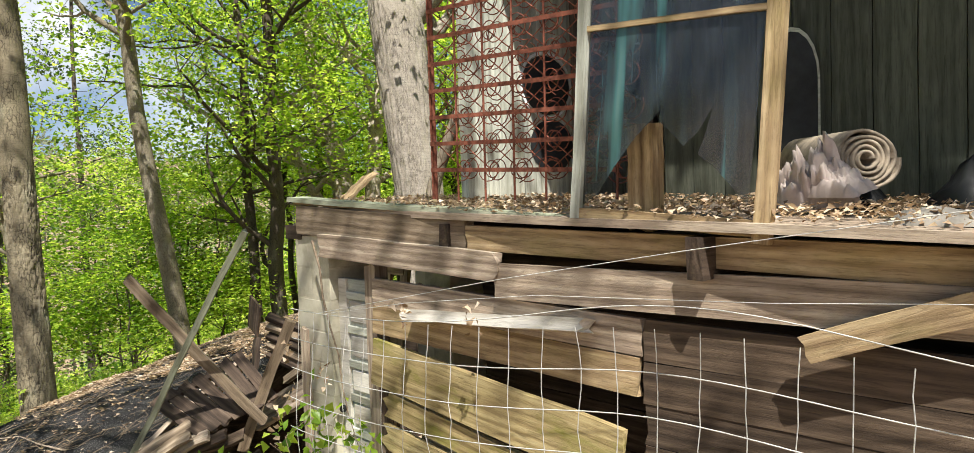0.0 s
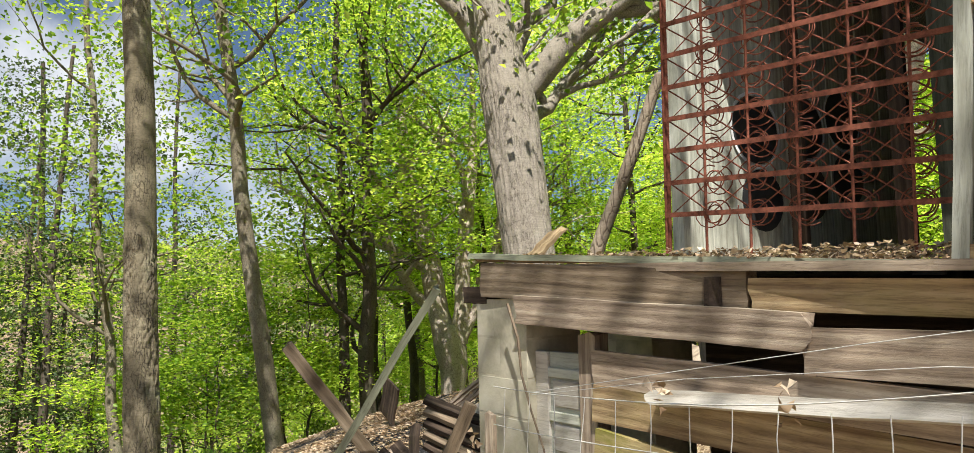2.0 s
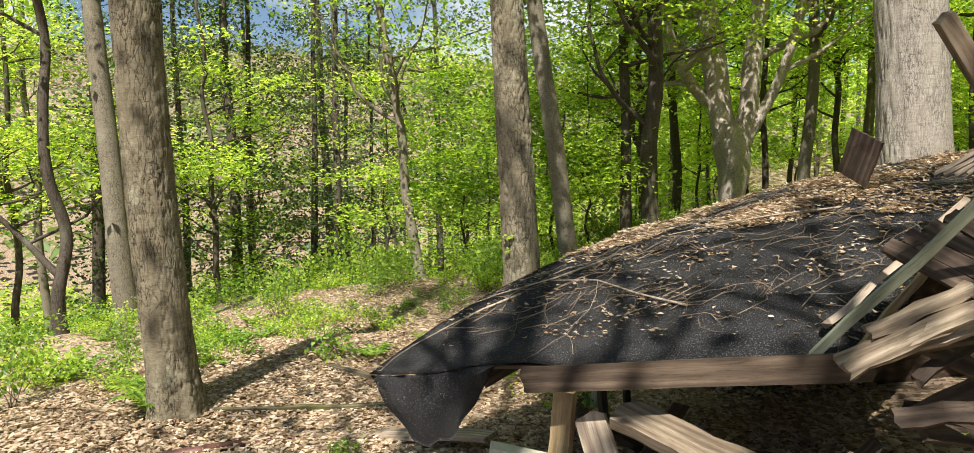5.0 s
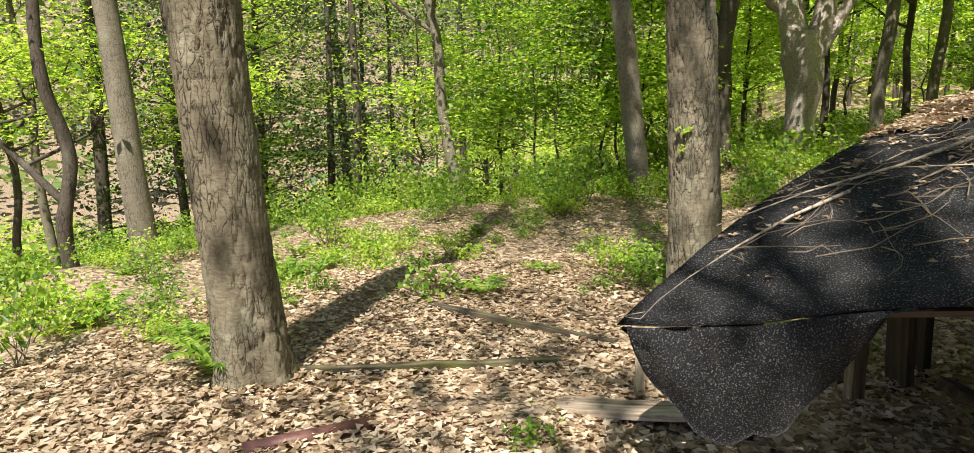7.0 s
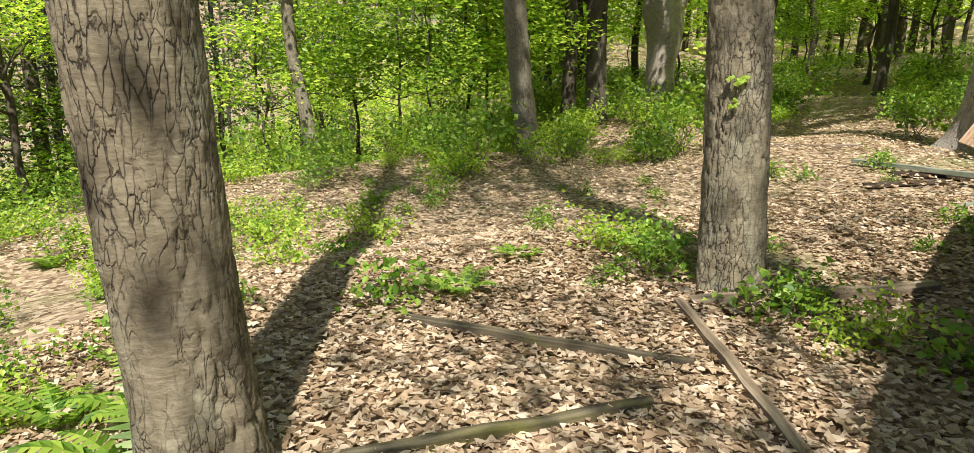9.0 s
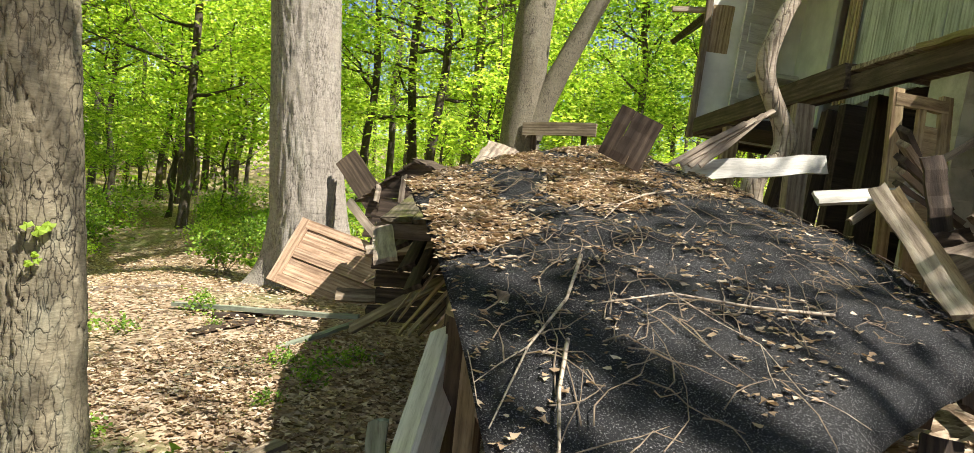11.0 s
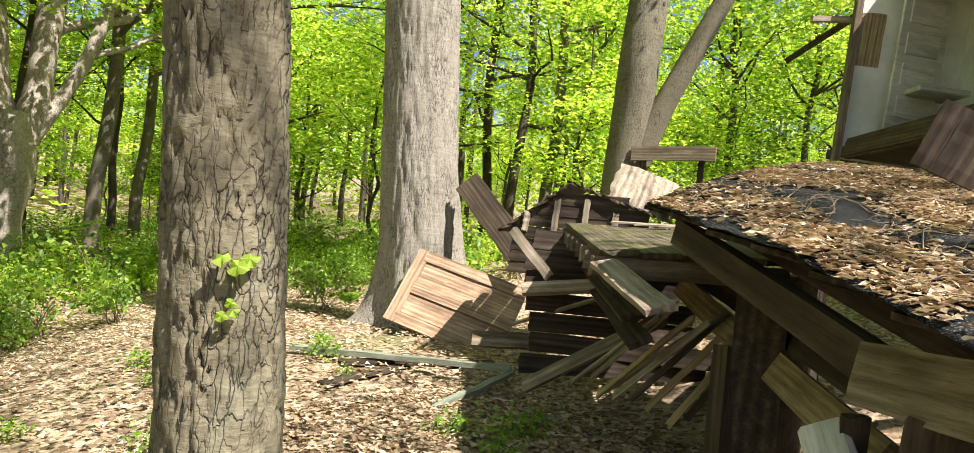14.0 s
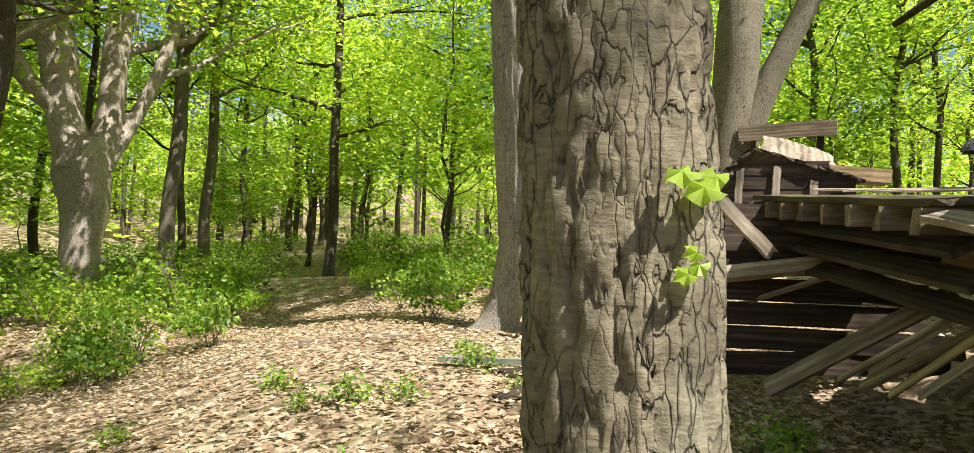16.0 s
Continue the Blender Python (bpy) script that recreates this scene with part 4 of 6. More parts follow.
OUT = (0, -1, 0.1)
plank((-1.546, 6.50, 0.783), (-0.58, 5.956, 0.94), 0.13, 0.03, PAINT_WHITE, "white painted board lying against the cellar opening", (-0.8, -0.6, 0.1))
plank((-1.53, 5.645, 0.648), (-1.01, 5.14, 0.745), 0.085, 0.03, PAINT_WHITE, "peeling white board across the cellar opening", (-0.7, -0.5, 0.5))
plank((-1.892, 5.23, 0.699), (-2.473, 4.712, 0.18), 0.085, 0.03, WOOD_GREY, "grey weathered board sliding off the felt roof", (-0.75, 0.1, 0.6))
plank((-1.83, 5.177, 0.693), (-2.414, 4.57, 0.04), 0.07, 0.03, WOOD_TAN, "tan weathered board sliding off the felt roof", (-0.75, 0.1, 0.6))
plank((-1.708, 5.054, 0.874), (-1.746, 4.968, 0.50), 0.10, 0.03, WOOD_DARK, "short dark board standing among the wreckage", (-0.8, -0.5, 0.1))
plank((-1.952, 4.995, 0.457), (-1.783, 4.848, 0.508), 0.07, 0.05, WOOD_DARK, "short dark block of timber", (-0.8, -0.5, 0.1))
plank((-1.39, 5.50, 0.534), (-0.495, 5.03, 1.189), 0.045, 0.03, WOOD_GREY, "thin grey stick propped at the pillar", (-0.7, -0.6, 0.2))
plank((-1.486, 4.896, 0.591), (-0.75, 4.54, 1.10), 0.05, 0.035, WOOD_BROWN, "brown batten leaning at the corner pillar", (-0.6, -0.7, 0.3))
plank((-2.34, 4.41, 0.235), (-1.99, 4.507, 0.42), 0.065, 0.025, WOOD_BROWN, "tan board poking out over the felt edge", (0, -0.8, 0.6))
plank((-1.687, 4.95, 0.33), (-1.20, 4.62, 0.60), 0.20, 0.03, WOOD_GREY, "stained wide board lying on the rubble", (-0.6, -0.6, 0.5))
plank((-2.424, 4.318, 0.10), (-2.037, 4.413, 0.33), 0.07, 0.025, WOOD_BROWN, "tan mossy board poking out over the felt edge", (0, -0.8, 0.6))
plank((0.0, 1.40, 0.74), (-0.02, 0.08, 0.70), 0.10, 0.04, WOOD_MOSS, "mossy yellow board hanging from the deck edge", (0, -0.6, 0.8), local=True)
plank((0.12, 0.55, 0.98), (0.10, 0.30, 0.80), 0.09, 0.025, WOOD_TAN, "splintered bare wood on the deck edge", OUT, local=True, ragged=0.05)
plank((-0.25, 2.6, 0.45), (-0.15, 2.6, -1.0), 0.16, 0.13, WOOD_GREY, "round-edged grey post under the floor", OUT, local=True)
plank((-0.35, 4.1, 0.36), (-0.32, 4.1, -0.7), 0.15, 0.13, WOOD_TAN, "stubby post under the annex", OUT, local=True)
# crossed pole and planks at the corner of the roof
plank((-1.373, 3.93, 1.63), (-2.60, 4.70, -0.04), 0.037, 0.03, PAINT_GREEN, "long pale green pole leaning across the wreckage", (0.3, -1, 0.2))
plank((-2.193, 4.19, 1.391), (-1.53, 4.565, 0.39), 0.062, 0.04, WOOD_BROWN, "weathered stud leaning across the pole", (0.2, -1, 0.1))
plank((-1.31, 4.50, 1.04), (-1.73, 4.68, 0.18), 0.07, 0.04, WOOD_BROWN, "grey stud with nails leaning on the pillar", (0.2, -1, 0.1))
slats = thing("wooden_shutter", "dark brown slatted wooden shutter tipped on end", "shutter")
for i in range(7):
    u = i / 6
    a = Vector((-2.27, 4.62, 0.56)).lerp(Vector((-1.80, 4.86, 0.80)), u)
    b = Vector((-1.88, 4.46, 0.36)).lerp(Vector((-1.48, 4.62, 0.52)), u)
    part("slat", board((b - a).length, 0.075, 0.018, i, 0.01), WOOD_DARK, slats, at=between(a, b, (-0.3, -0.6, 0.8)))
part("rail", board(0.55, 0.05, 0.03, 5), WOOD_DARK, slats, at=between((-2.26, 4.60, 0.52), (-1.79, 4.83, 0.75), (0, -0.6, 0.8)))
crate = thing("wooden_crate", "brown slatted crate stacked behind the crossed planks", "crate")
for i in range(5):
    a, b = Vector((-1.68, 5.2, 1.02 - 0.07 * i)), Vector((-1.15, 5.2 - 0.06 * i, 0.80 - 0.07 * i))
    part("slat", board((b - a).length, 0.07, 0.03, 20 + i), WOOD_BROWN if i % 2 else WOOD_DARK, crate, at=between(a, b, (0, -0.5, 0.9)))
for i in range(4):
    plank((-2.44 + 0.09 * i, 4.38 + 0.05 * i, 0.10 + 0.03 * i), (-1.95 + 0.10 * i, 4.40 + 0.04 * i, 0.38 - 0.02 * i), 0.08, 0.025, (WOOD_BROWN, WOOD_GREY, WOOD_DARK, WOOD_SHADED_UMBER)[i], "short broken board in the wreckage at the eave", (-0.2, -0.7, 0.7))
# only dark tones here, so the eave's shade is in the colour
for i in range(6):
    a = rnd(-2.3, -1.5)
    plank((a, rnd(4.3, 4.9), rnd(-0.25, 0.35)), (a + rnd(0.3, 0.7), rnd(4.3, 4.9), rnd(-0.3, 0.45)), rnd(0.05, 0.1), 0.025, random.choice([WOOD_DARK, WOOD_SHADED_UMBER, WOOD_DARK]), "broken board jammed between roof and pillar", (rnd(-0.4, 0.4), -0.7, 0.7))

# ---- things on the deck ----
spring = thing("bed_spring_frame", "rusty bed spring base standing upright on the deck", "bed frame", HOUSE @ Matrix.Translation((1.03, 0.36, 0.80)) @ pose(0, 0, 0, 2, 2.5, 3.5))
NX, NZ, SX, SP = 6, 10, 0.205, 0.148


def bar(p, q, r, segs=5):
    return tube(bmesh.new(), [p, q], r, segs)


for j in range(NZ):
    z = 0.18 + SP * j
    part("cross_bar", box(bmesh.new(), SX * NX, 0.006, 0.022, Matrix.Translation((0, -0.03, z))), RUST, spring)
for i in range(NX + 1):
    part("upright_rod", bar((SX * i, -0.022, 0.0), (SX * i, -0.022, SP * NZ + 0.05), 0.0065), RUST, spring)
part("side_rail", bar((0, 0.0, 0.0), (0, 0.0, SP * NZ + 0.1), 0.014, 6), RUST, spring)
coil = bmesh.new()
pts, rad = [], 0.0
for k in range(44):
    a, u = k * math.tau / 14, k / 43
    rr = 0.036 + 0.034 * abs(2 * u - 1)
    pts.append((math.cos(a) * rr, u * 0.10, math.sin(a) * rr))
coil = mesh_of("coil", tube(coil, pts, 0.0032, 4), RUST, True)
cross = bmesh.new()
tube(cross, [(-SX / 2, 0, -SP / 2), (SX / 2, 0, SP / 2)], 0.0035, 4)
tube(cross, [(-SX / 2, 0.006, SP / 2), (SX / 2, 0.006, -SP / 2)], 0.0035, 4)
cross = mesh_of("wire_cross", cross, RUST)
for i in range(NX):
    for j in range(NZ):
        part("coil", coil, RUST, spring, at=Matrix.Translation((SX * (i + 0.999), 0.0, 0.18 + SP * j)) @ pose(0, 0, 0, rnd(-8, 8), rnd(0, 360), rnd(-8, 8)))
        if j < NZ - 1:
            part("wire_cross", cross, RUST, spring, at=Matrix.Translation((SX * (i + 0.5), 0.02, 0.18 + SP * (j + 0.5))))

window = thing("window_sash", "old wooden window sash with broken glass propped on the deck edge", "window", HOUSE @ Matrix.Translation((2.285, 0.07, 0.705)) @ pose(0, 0, 0, -1, 4.2, 3.5))
WW, WH = 0.79, 1.62
part("stile", board(WH, 0.045, 0.04, 1), PAINT_PALE, window, "pale yellowed stile", between((0, 0, 0), (0, 0, WH), (0, -1, 0)))
part("stile", board(WH + 0.02, 0.06, 0.045, 2), WOOD_TAN, window, "bare wood stile", between((WW, 0, -0.02), (WW, 0, WH), (0, -1, 0)))
part("bottom_rail", board(WW, 0.06, 0.035, 3), WOOD_TAN, window, "", between((0.0, 0, 0.03), (WW, 0, 0.03), (0, -1, 0)))
part("glazing_bar", board(WW, 0.022, 0.03, 4), WOOD_TAN, window, "", between((0.0, 0, 0.80), (WW, 0, 0.80), (0, -1, 0)))
part("top_rail", board(WW, 0.05, 0.035, 5), WOOD_TAN, window, "", between((0.0, 0, WH - 0.03), (WW, 0, WH - 0.03), (0, -1, 0)))


def film_mat():
    k = Nodes("torn_teal_film")
    n = k.noise(k.coords((9, 9, 0.5)), 1.0, 3)
    n2 = k.noise(k.coords((30, 30, 4)), 1.0, 5)
    d = k.add("ShaderNodeBsdfDiffuse")
    k.link(k.ramp(n, (0.46, (0.05, 0.055, 0.065)), (0.57, (0.07, 0.10, 0.115)), (0.66, (0.12, 0.30, 0.31)), (0.78, (0.22, 0.42, 0.42))), d.inputs[0])
    t = k.add("ShaderNodeBsdfTransparent")
    m = k.add("ShaderNodeMixShader")
    k.link(k.ramp(k.mix(0.3, n, n2), (0.4, (0.45,) * 3), (0.62, (0.95,) * 3)), m.inputs[0])
    k.link(t.outputs[0], m.inputs[1])
    k.link(d.outputs[0], m.inputs[2])
    gl = k.add("ShaderNodeBsdfGlossy", Roughness=0.12)
    m2 = k.add("ShaderNodeMixShader", Fac=0.07)
    k.link(m.outputs[0], m2.inputs[1])
    k.link(gl.outputs[0], m2.inputs[2])
    k.link(m2.outputs[0], k.out.inputs[0])
    return k.mat


FILM = film_mat()


def shard(outline, material, name, label, y=0.0):
    bm = bmesh.new()
    f = bm.faces.new([bm.verts.new((x, y, z)) for x, z in outline])
    bmesh.ops.solidify(bm, geom=[f], thickness=0.003)
    return part(name, bm, material, window, label)


shard([(0.03, 0.07), (0.10, 0.12), (0.17, 0.23), (0.26, 0.35), (0.34, 0.43), (0.37, 0.46), (0.36, 0.42), (0.43, 0.36), (0.47, 0.32), (0.53, 0.38), (0.58, 0.47), (0.55, 0.35), (0.53, 0.29), (0.60, 0.24), (0.73, 0.11), (0.75, 0.80), (0.03, 0.79)],
      FILM, "broken_pane", "jagged broken pane with teal film")
shard([(0.03, 0.81), (0.75, 0.81), (0.75, WH - 0.05), (0.03, WH - 0.05)], FILM, "pane", "dusty pane with teal film")
house_board("short_post", (2.51, 0.26, 0.66), (2.51, 0.26, 1.10), 0.12, 0.09, WOOD_TAN, seed=195)

roll = thing("rolled_mattress", "rolled grey mattress with a pinkish sheet on the deck", "mattress", HOUSE @ Matrix.Translation((3.19, 0.84, 0.925)))


def spiral_roll(r1, turns, thick, length):
    bm = bmesh.new()
    n = int(turns * 26)
    inner, outer = [], []
    for k in range(n + 1):
        a, u = k * math.tau / 26, k / n
        r = 0.02 + (r1 - 0.02) * u
        wob = 0.006 * math.sin(a * 3.3) * u
        inner.append((math.cos(a) * (r + wob), math.sin(a) * (r + wob) * 0.92))
        outer.append((math.cos(a) * (r + wob + thick), math.sin(a) * (r + wob + thick) * 0.92))
    def ring(pts, y):
        return [bm.verts.new((x, y + 0.012 * math.sin(9 * x + 5 * z), z)) for x, z in pts]
    i0, i1, o0, o1 = ring(inner, 0), ring(inner, length), ring(outer, 0), ring(outer, length)
    for k in range(n):
        bm.faces.new((i0[k], i0[k + 1], o0[k + 1], o0[k]))
        bm.faces.new((o1[k], o1[k + 1], i1[k + 1], i1[k]))
        bm.faces.new((o0[k], o0[k + 1], o1[k + 1], o1[k]))
        bm.faces.new((i1[k], i1[k + 1], i0[k + 1], i0[k]))
    return bm


part("mattress", spiral_roll(0.135, 5, 0.014, 0.55), CLOTH, roll, at=pose(0, 0, 0, 0, 0, 46), smooth=True)


def folds(length, width, height, seed, amp=0.35):
    bm = bmesh.new()
    n, m = 30, 20
    o = Vector((seed * 2.1, seed * 0.7, 0))
    grid = []
    for i in range(n + 1):
        row = []
        for j in range(m + 1):
            u, v = i / n, j / m
            edge = (math.sin(math.pi * u) * math.sin(math.pi * v)) ** 0.5
            wr = abs(noise.noise(Vector((u * 9, v * 4, 0)) + o)) + 0.5 * abs(noise.noise(Vector((u * 20, v * 9, 0)) + o))
            row.append(bm.verts.new(((u - 0.5) * length * (1 + 0.15 * noise.noise(Vector((v * 4, seed, 0)))), (v - 0.5) * width * (1 + 0.15 * noise.noise(Vector((u * 4, seed, 5)))), height * edge * (0.55 + amp * wr * 2))))
        grid.append(row)
    for i in range(n):
        for j in range(m):
            bm.faces.new((grid[i][j], grid[i + 1][j], grid[i + 1][j + 1], grid[i][j + 1]))
    return bm


part("sheet", folds(0.30, 0.24, 0.20, 7, 0.6), SHEET, roll, "crumpled pinkish white sheet", Matrix.Translation((-0.16, -0.12, -0.13)) @ pose(0, 0, 0, 38, -8, 20), smooth=True)
part("sheet", folds(0.24, 0.16, 0.09, 13, 0.6), SHEET, roll, "crumpled pinkish white sheet", Matrix.Translation((-0.05, -0.20, -0.135)) @ pose(0, 0, 0, 12, 0, -15), smooth=True)
solid("fabric_scrap", folds(0.32, 0.16, 0.05, 4), SHEET, "white rag on the leafy deck", "cloth", HOUSE @ Matrix.Translation((3.55, 0.45, 0.69)), smooth=True)
solid("stone", folds(0.28, 0.2, 0.09, 9, 0.1), STONE, "flat grey stone on the leafy deck", "stone", HOUSE @ Matrix.Translation((3.55, 0.30, 0.69)), smooth=True)
solid("rubbish_bag", folds(0.75, 0.55, 0.42, 5, 0.3), BLACK, "black plastic rubbish bag slumped against the wall", "bag", HOUSE @ Matrix.Translation((3.75, 1.15, 0.68)), smooth=True)
solid("dark_cloth", folds(0.5, 0.3, 0.2, 6, 0.3), BLACK, "dark cloth heaped behind the mattress", "cloth", HOUSE @ Matrix.Translation((2.95, 1.15, 0.68)), smooth=True)

# ---- wire fence before the house front ----
fence = thing("wire_fence", "sagging galvanised wire mesh fence", "fence", HOUSE @ pose(0, 0, 0, 0, 0, 3.5))


def fence_point(s, w):
    return Vector((s, -0.34 + 0.05 * noise.noise(Vector((s * 1.3, w * 1.7, 2))) - 0.1 * math.sin(s * 1.1), w + 0.045 * noise.noise(Vector((s * 0.9, w, 7))) - 0.05 * math.sin(s * 1.6)))


for j in range(8):
    w = 0.28 - 0.165 * j
    part("line_wire", tube(bmesh.new(), [fence_point(0.55 + 0.13 * k, w + (0.09 * math.exp(-(k - 18) ** 2 / 40.0) if j == 0 else 0)) for k in range(32)], 0.0023, 4), WIRE, fence)
for i in range(27):
    s = 0.62 + 0.155 * i
    part("stay_wire", tube(bmesh.new(), [fence_point(s + 0.02 * noise.noise(Vector((s * 5, k, 0))), 0.28 - 0.165 * k * 0.5) for k in range(15)], 0.0019, 4), WIRE, fence)
part("strand", tube(bmesh.new(), [(0.7, -0.3, 0.20), (1.4, -0.34, 0.34), (2.1, -0.36, 0.48), (2.9, -0.34, 0.62), (4.0, -0.3, 0.80)], 0.0017, 5), WIRE, fence, "loose barbed strand")
part("strand", tube(bmesh.new(), [(0.7, -0.3, 0.19), (1.5, -0.36, 0.33), (2.3, -0.38, 0.43), (3.2, -0.36, 0.47), (4.4, -0.34, 0.56)], 0.0015, 5), WIRE, fence, "loose strand")
for i in range(1):
    part("vine", tube(bmesh.new(), [(0.36 + 0.05 * k + 0.02 * math.sin(k * 2 + i), -0.10 - 0.03 * i, 0.58 - 0.17 * k - 0.1 * i) for k in range(8)], [0.008 - 0.0008 * k for k in range(8)], 5), HEMP, fence, "dry vine")
for i in range(7):
    s, w = (0.2, 0.05, 0.12, 0.22, 1.3, 1.8, 0.6)[i], (-0.35, -0.55, -0.7, -0.1, 0.22, 0.26, -0.2)[i]
    tagged(part("caught_leaf", litter_mesh("caught_leaf", np.array([[s + rnd(-0.03, 0.03), -0.22 + rnd(-0.04, 0.04), w + rnd(-0.07, 0.07)] for _ in range(9)]), 0.05, LEAF_DRY, 0.1, i), LEAF_DRY, fence, "cluster of dead leaves"), kind="stuff")
# ---- collapsed roof ----
ROOF_A, ROOF_B, ROOF_C, ROOF_D = Vector((-4.87, 4.75, -0.32)), Vector((-2.3, 4.55, 0.03)), Vector((-1.0, 7.6, 1.0)), Vector((-3.1, 7.45, 0.53))


def roof_point(a, b):
    """a along the eave from the tip, b up the slope."""
    p = ROOF_A.lerp(ROOF_B, a).lerp(ROOF_D.lerp(ROOF_C, a), b)
    bulge = 0.16 * math.sin(math.pi * min(1, max(0, b)) ** 0.8) + 0.05 * math.sin(math.pi * a)
    sag = 0.035 * noise.noise(p * 1.7) + 0.015 * noise.noise(p * 5.1)
    return p + Vector((0, 0, bulge + sag))


def roof_sheet():
    bm = bmesh.new()
    n, m = 60, 70
    grid = [[bm.verts.new(roof_point(i / n, j / m)) for j in range(m + 1)] for i in range(n + 1)]
    for i in range(n):
        for j in range(m):
            bm.faces.new((grid[i][j], grid[i + 1][j], grid[i + 1][j + 1], grid[i][j + 1]))
    bmesh.ops.solidify(bm, geom=bm.faces[:], thickness=0.02)
    return bm


roof = thing("collapsed_roof", "collapsed black felt roof strewn with dead leaves and twigs", "roof")
part("roofing_felt", roof_sheet(), FELT, roof, smooth=True)

# parts of the collapsed roof
def roof_board(name, p, q, width, thick, material, face=(0, -0.3, 1), seed=0, label="", ragged=0.015):
    return part(name, board((Vector(q) - Vector(p)).length, width, thick, seed, ragged), material, roof, label, between(p, q, face))


def flap_sheet():
    """The torn corner of felt that hangs down from the tip of the roof."""
    bm = bmesh.new()
    n, m = 26, 16
    grid = []
    for i in range(n + 1):
        u = i / n
        top = roof_point(u * 0.36, 0.0) + Vector((0, 0, -0.005))
        drop = 0.42 * max(0, math.sin(math.pi * min(1, u * 1.12)) ** 0.7) * (1 + 0.15 * noise.noise(Vector((u * 9, 3, 1))))
        row = []
        for j in range(m + 1):
            v = j / m
            ruffle = 0.03 * noise.noise(Vector((u * 7, v * 2, 4)))
            row.append(bm.verts.new(top + Vector((0.10 * v * (0.5 - u) + ruffle, -0.10 * v + 0.12 * v * v + ruffle, -drop * v))))
        grid.append(row)
    for i in range(n):
        for j in range(m):
            bm.faces.new((grid[i][j], grid[i + 1][j], grid[i + 1][j + 1], grid[i][j + 1]))
    bmesh.ops.solidify(bm, geom=bm.faces[:], thickness=0.008)
    return bm


part("felt_flap", flap_sheet(), FELT, roof, "torn hanging corner of black felt", smooth=True)
# the eave board's umber also holds the shade below the felt
roof_board("eave_board", (-3.78, 4.40, -0.12), (-2.30, 4.56, 0.06), 0.12, 0.03, WOOD_SHADED_UMBER, (0, -1, 0.15), 1)
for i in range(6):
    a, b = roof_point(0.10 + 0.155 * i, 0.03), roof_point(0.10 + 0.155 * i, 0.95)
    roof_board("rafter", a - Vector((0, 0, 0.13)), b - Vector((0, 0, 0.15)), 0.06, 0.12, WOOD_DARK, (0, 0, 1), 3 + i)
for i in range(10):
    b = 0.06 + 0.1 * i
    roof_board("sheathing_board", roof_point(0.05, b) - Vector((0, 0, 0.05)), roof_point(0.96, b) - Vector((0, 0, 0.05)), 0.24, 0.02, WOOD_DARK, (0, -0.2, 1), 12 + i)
# boards along the torn left edge
roof_board("edge_board", (-4.12, 5.62, 0.10), (-3.72, 6.25, 0.06), 0.17, 0.03, WOOD_BROWN, (-1, -0.6, 0.2), 30, "stained pale board under the torn edge")
roof_board("edge_board", (-4.06, 5.70, 0.04), (-4.08, 5.66, -0.24), 0.08, 0.03, WOOD_GREY, (-1, -0.5, 0), 31)
roof_board("edge_post", (-4.02, 5.80, 0.02), (-4.0, 5.85, -1.0), 0.07, 0.06, WOOD_BROWN, (-1, -0.5, 0), 34)
roof_board("edge_post", (-3.86, 6.00, 0.0), (-3.78, 6.1, -1.0), 0.16, 0.04, WOOD_SHADED_UMBER, (-1, -0.5, 0), 35)
roof_board("edge_post", (-3.70, 6.25, -0.05), (-3.66, 6.3, -1.0), 0.07, 0.04, WOOD_DARK, (-1, -0.5, 0), 36)
roof_board("prop_post", (-3.63, 4.60, -0.22), (-3.68, 4.55, -0.95), 0.10, 0.09, WOOD_TAN, (0, -1, 0), 38)
roof_board("prop_post", (-3.50, 4.58, -0.32), (-3.22, 4.35, -0.92), 0.15, 0.05, WOOD_GREY, (0, -1, 0.3), 39)
# mossy eave deck with joist ends beyond the torn edge
EAVE_A, EAVE_B, EAVE_IN = Vector((-1.50, 9.40, 0.45)), Vector((-3.06, 7.72, 0.29)), Vector((0.73, -0.68, 0.03))
for i in range(5):
    shift = EAVE_IN * (0.10 + 0.2 * i)
    roof_board("moss_board", EAVE_A + shift, EAVE_B + shift, 0.195, 0.03, WOOD_DECK, (-0.1, 0, 1), 40 + i, "mossy grey eave board", 0.03)
for i in range(8):
    a = EAVE_A.lerp(EAVE_B, 0.04 + 0.135 * i) - EAVE_IN * 0.03 - Vector((0, 0, 0.075))
    roof_board("joist_end", a, a + EAVE_IN * 0.95, 0.05, 0.10, WOOD_BROWN, (0, 0, 1), 50 + i)
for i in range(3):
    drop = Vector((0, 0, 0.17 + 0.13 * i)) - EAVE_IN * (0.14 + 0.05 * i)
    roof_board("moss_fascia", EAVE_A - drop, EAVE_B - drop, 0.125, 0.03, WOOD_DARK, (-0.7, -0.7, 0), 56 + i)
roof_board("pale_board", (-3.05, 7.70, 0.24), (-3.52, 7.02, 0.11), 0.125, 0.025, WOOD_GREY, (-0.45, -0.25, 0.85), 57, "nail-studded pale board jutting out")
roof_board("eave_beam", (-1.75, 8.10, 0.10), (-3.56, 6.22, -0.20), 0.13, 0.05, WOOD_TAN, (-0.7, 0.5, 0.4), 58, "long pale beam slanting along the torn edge")
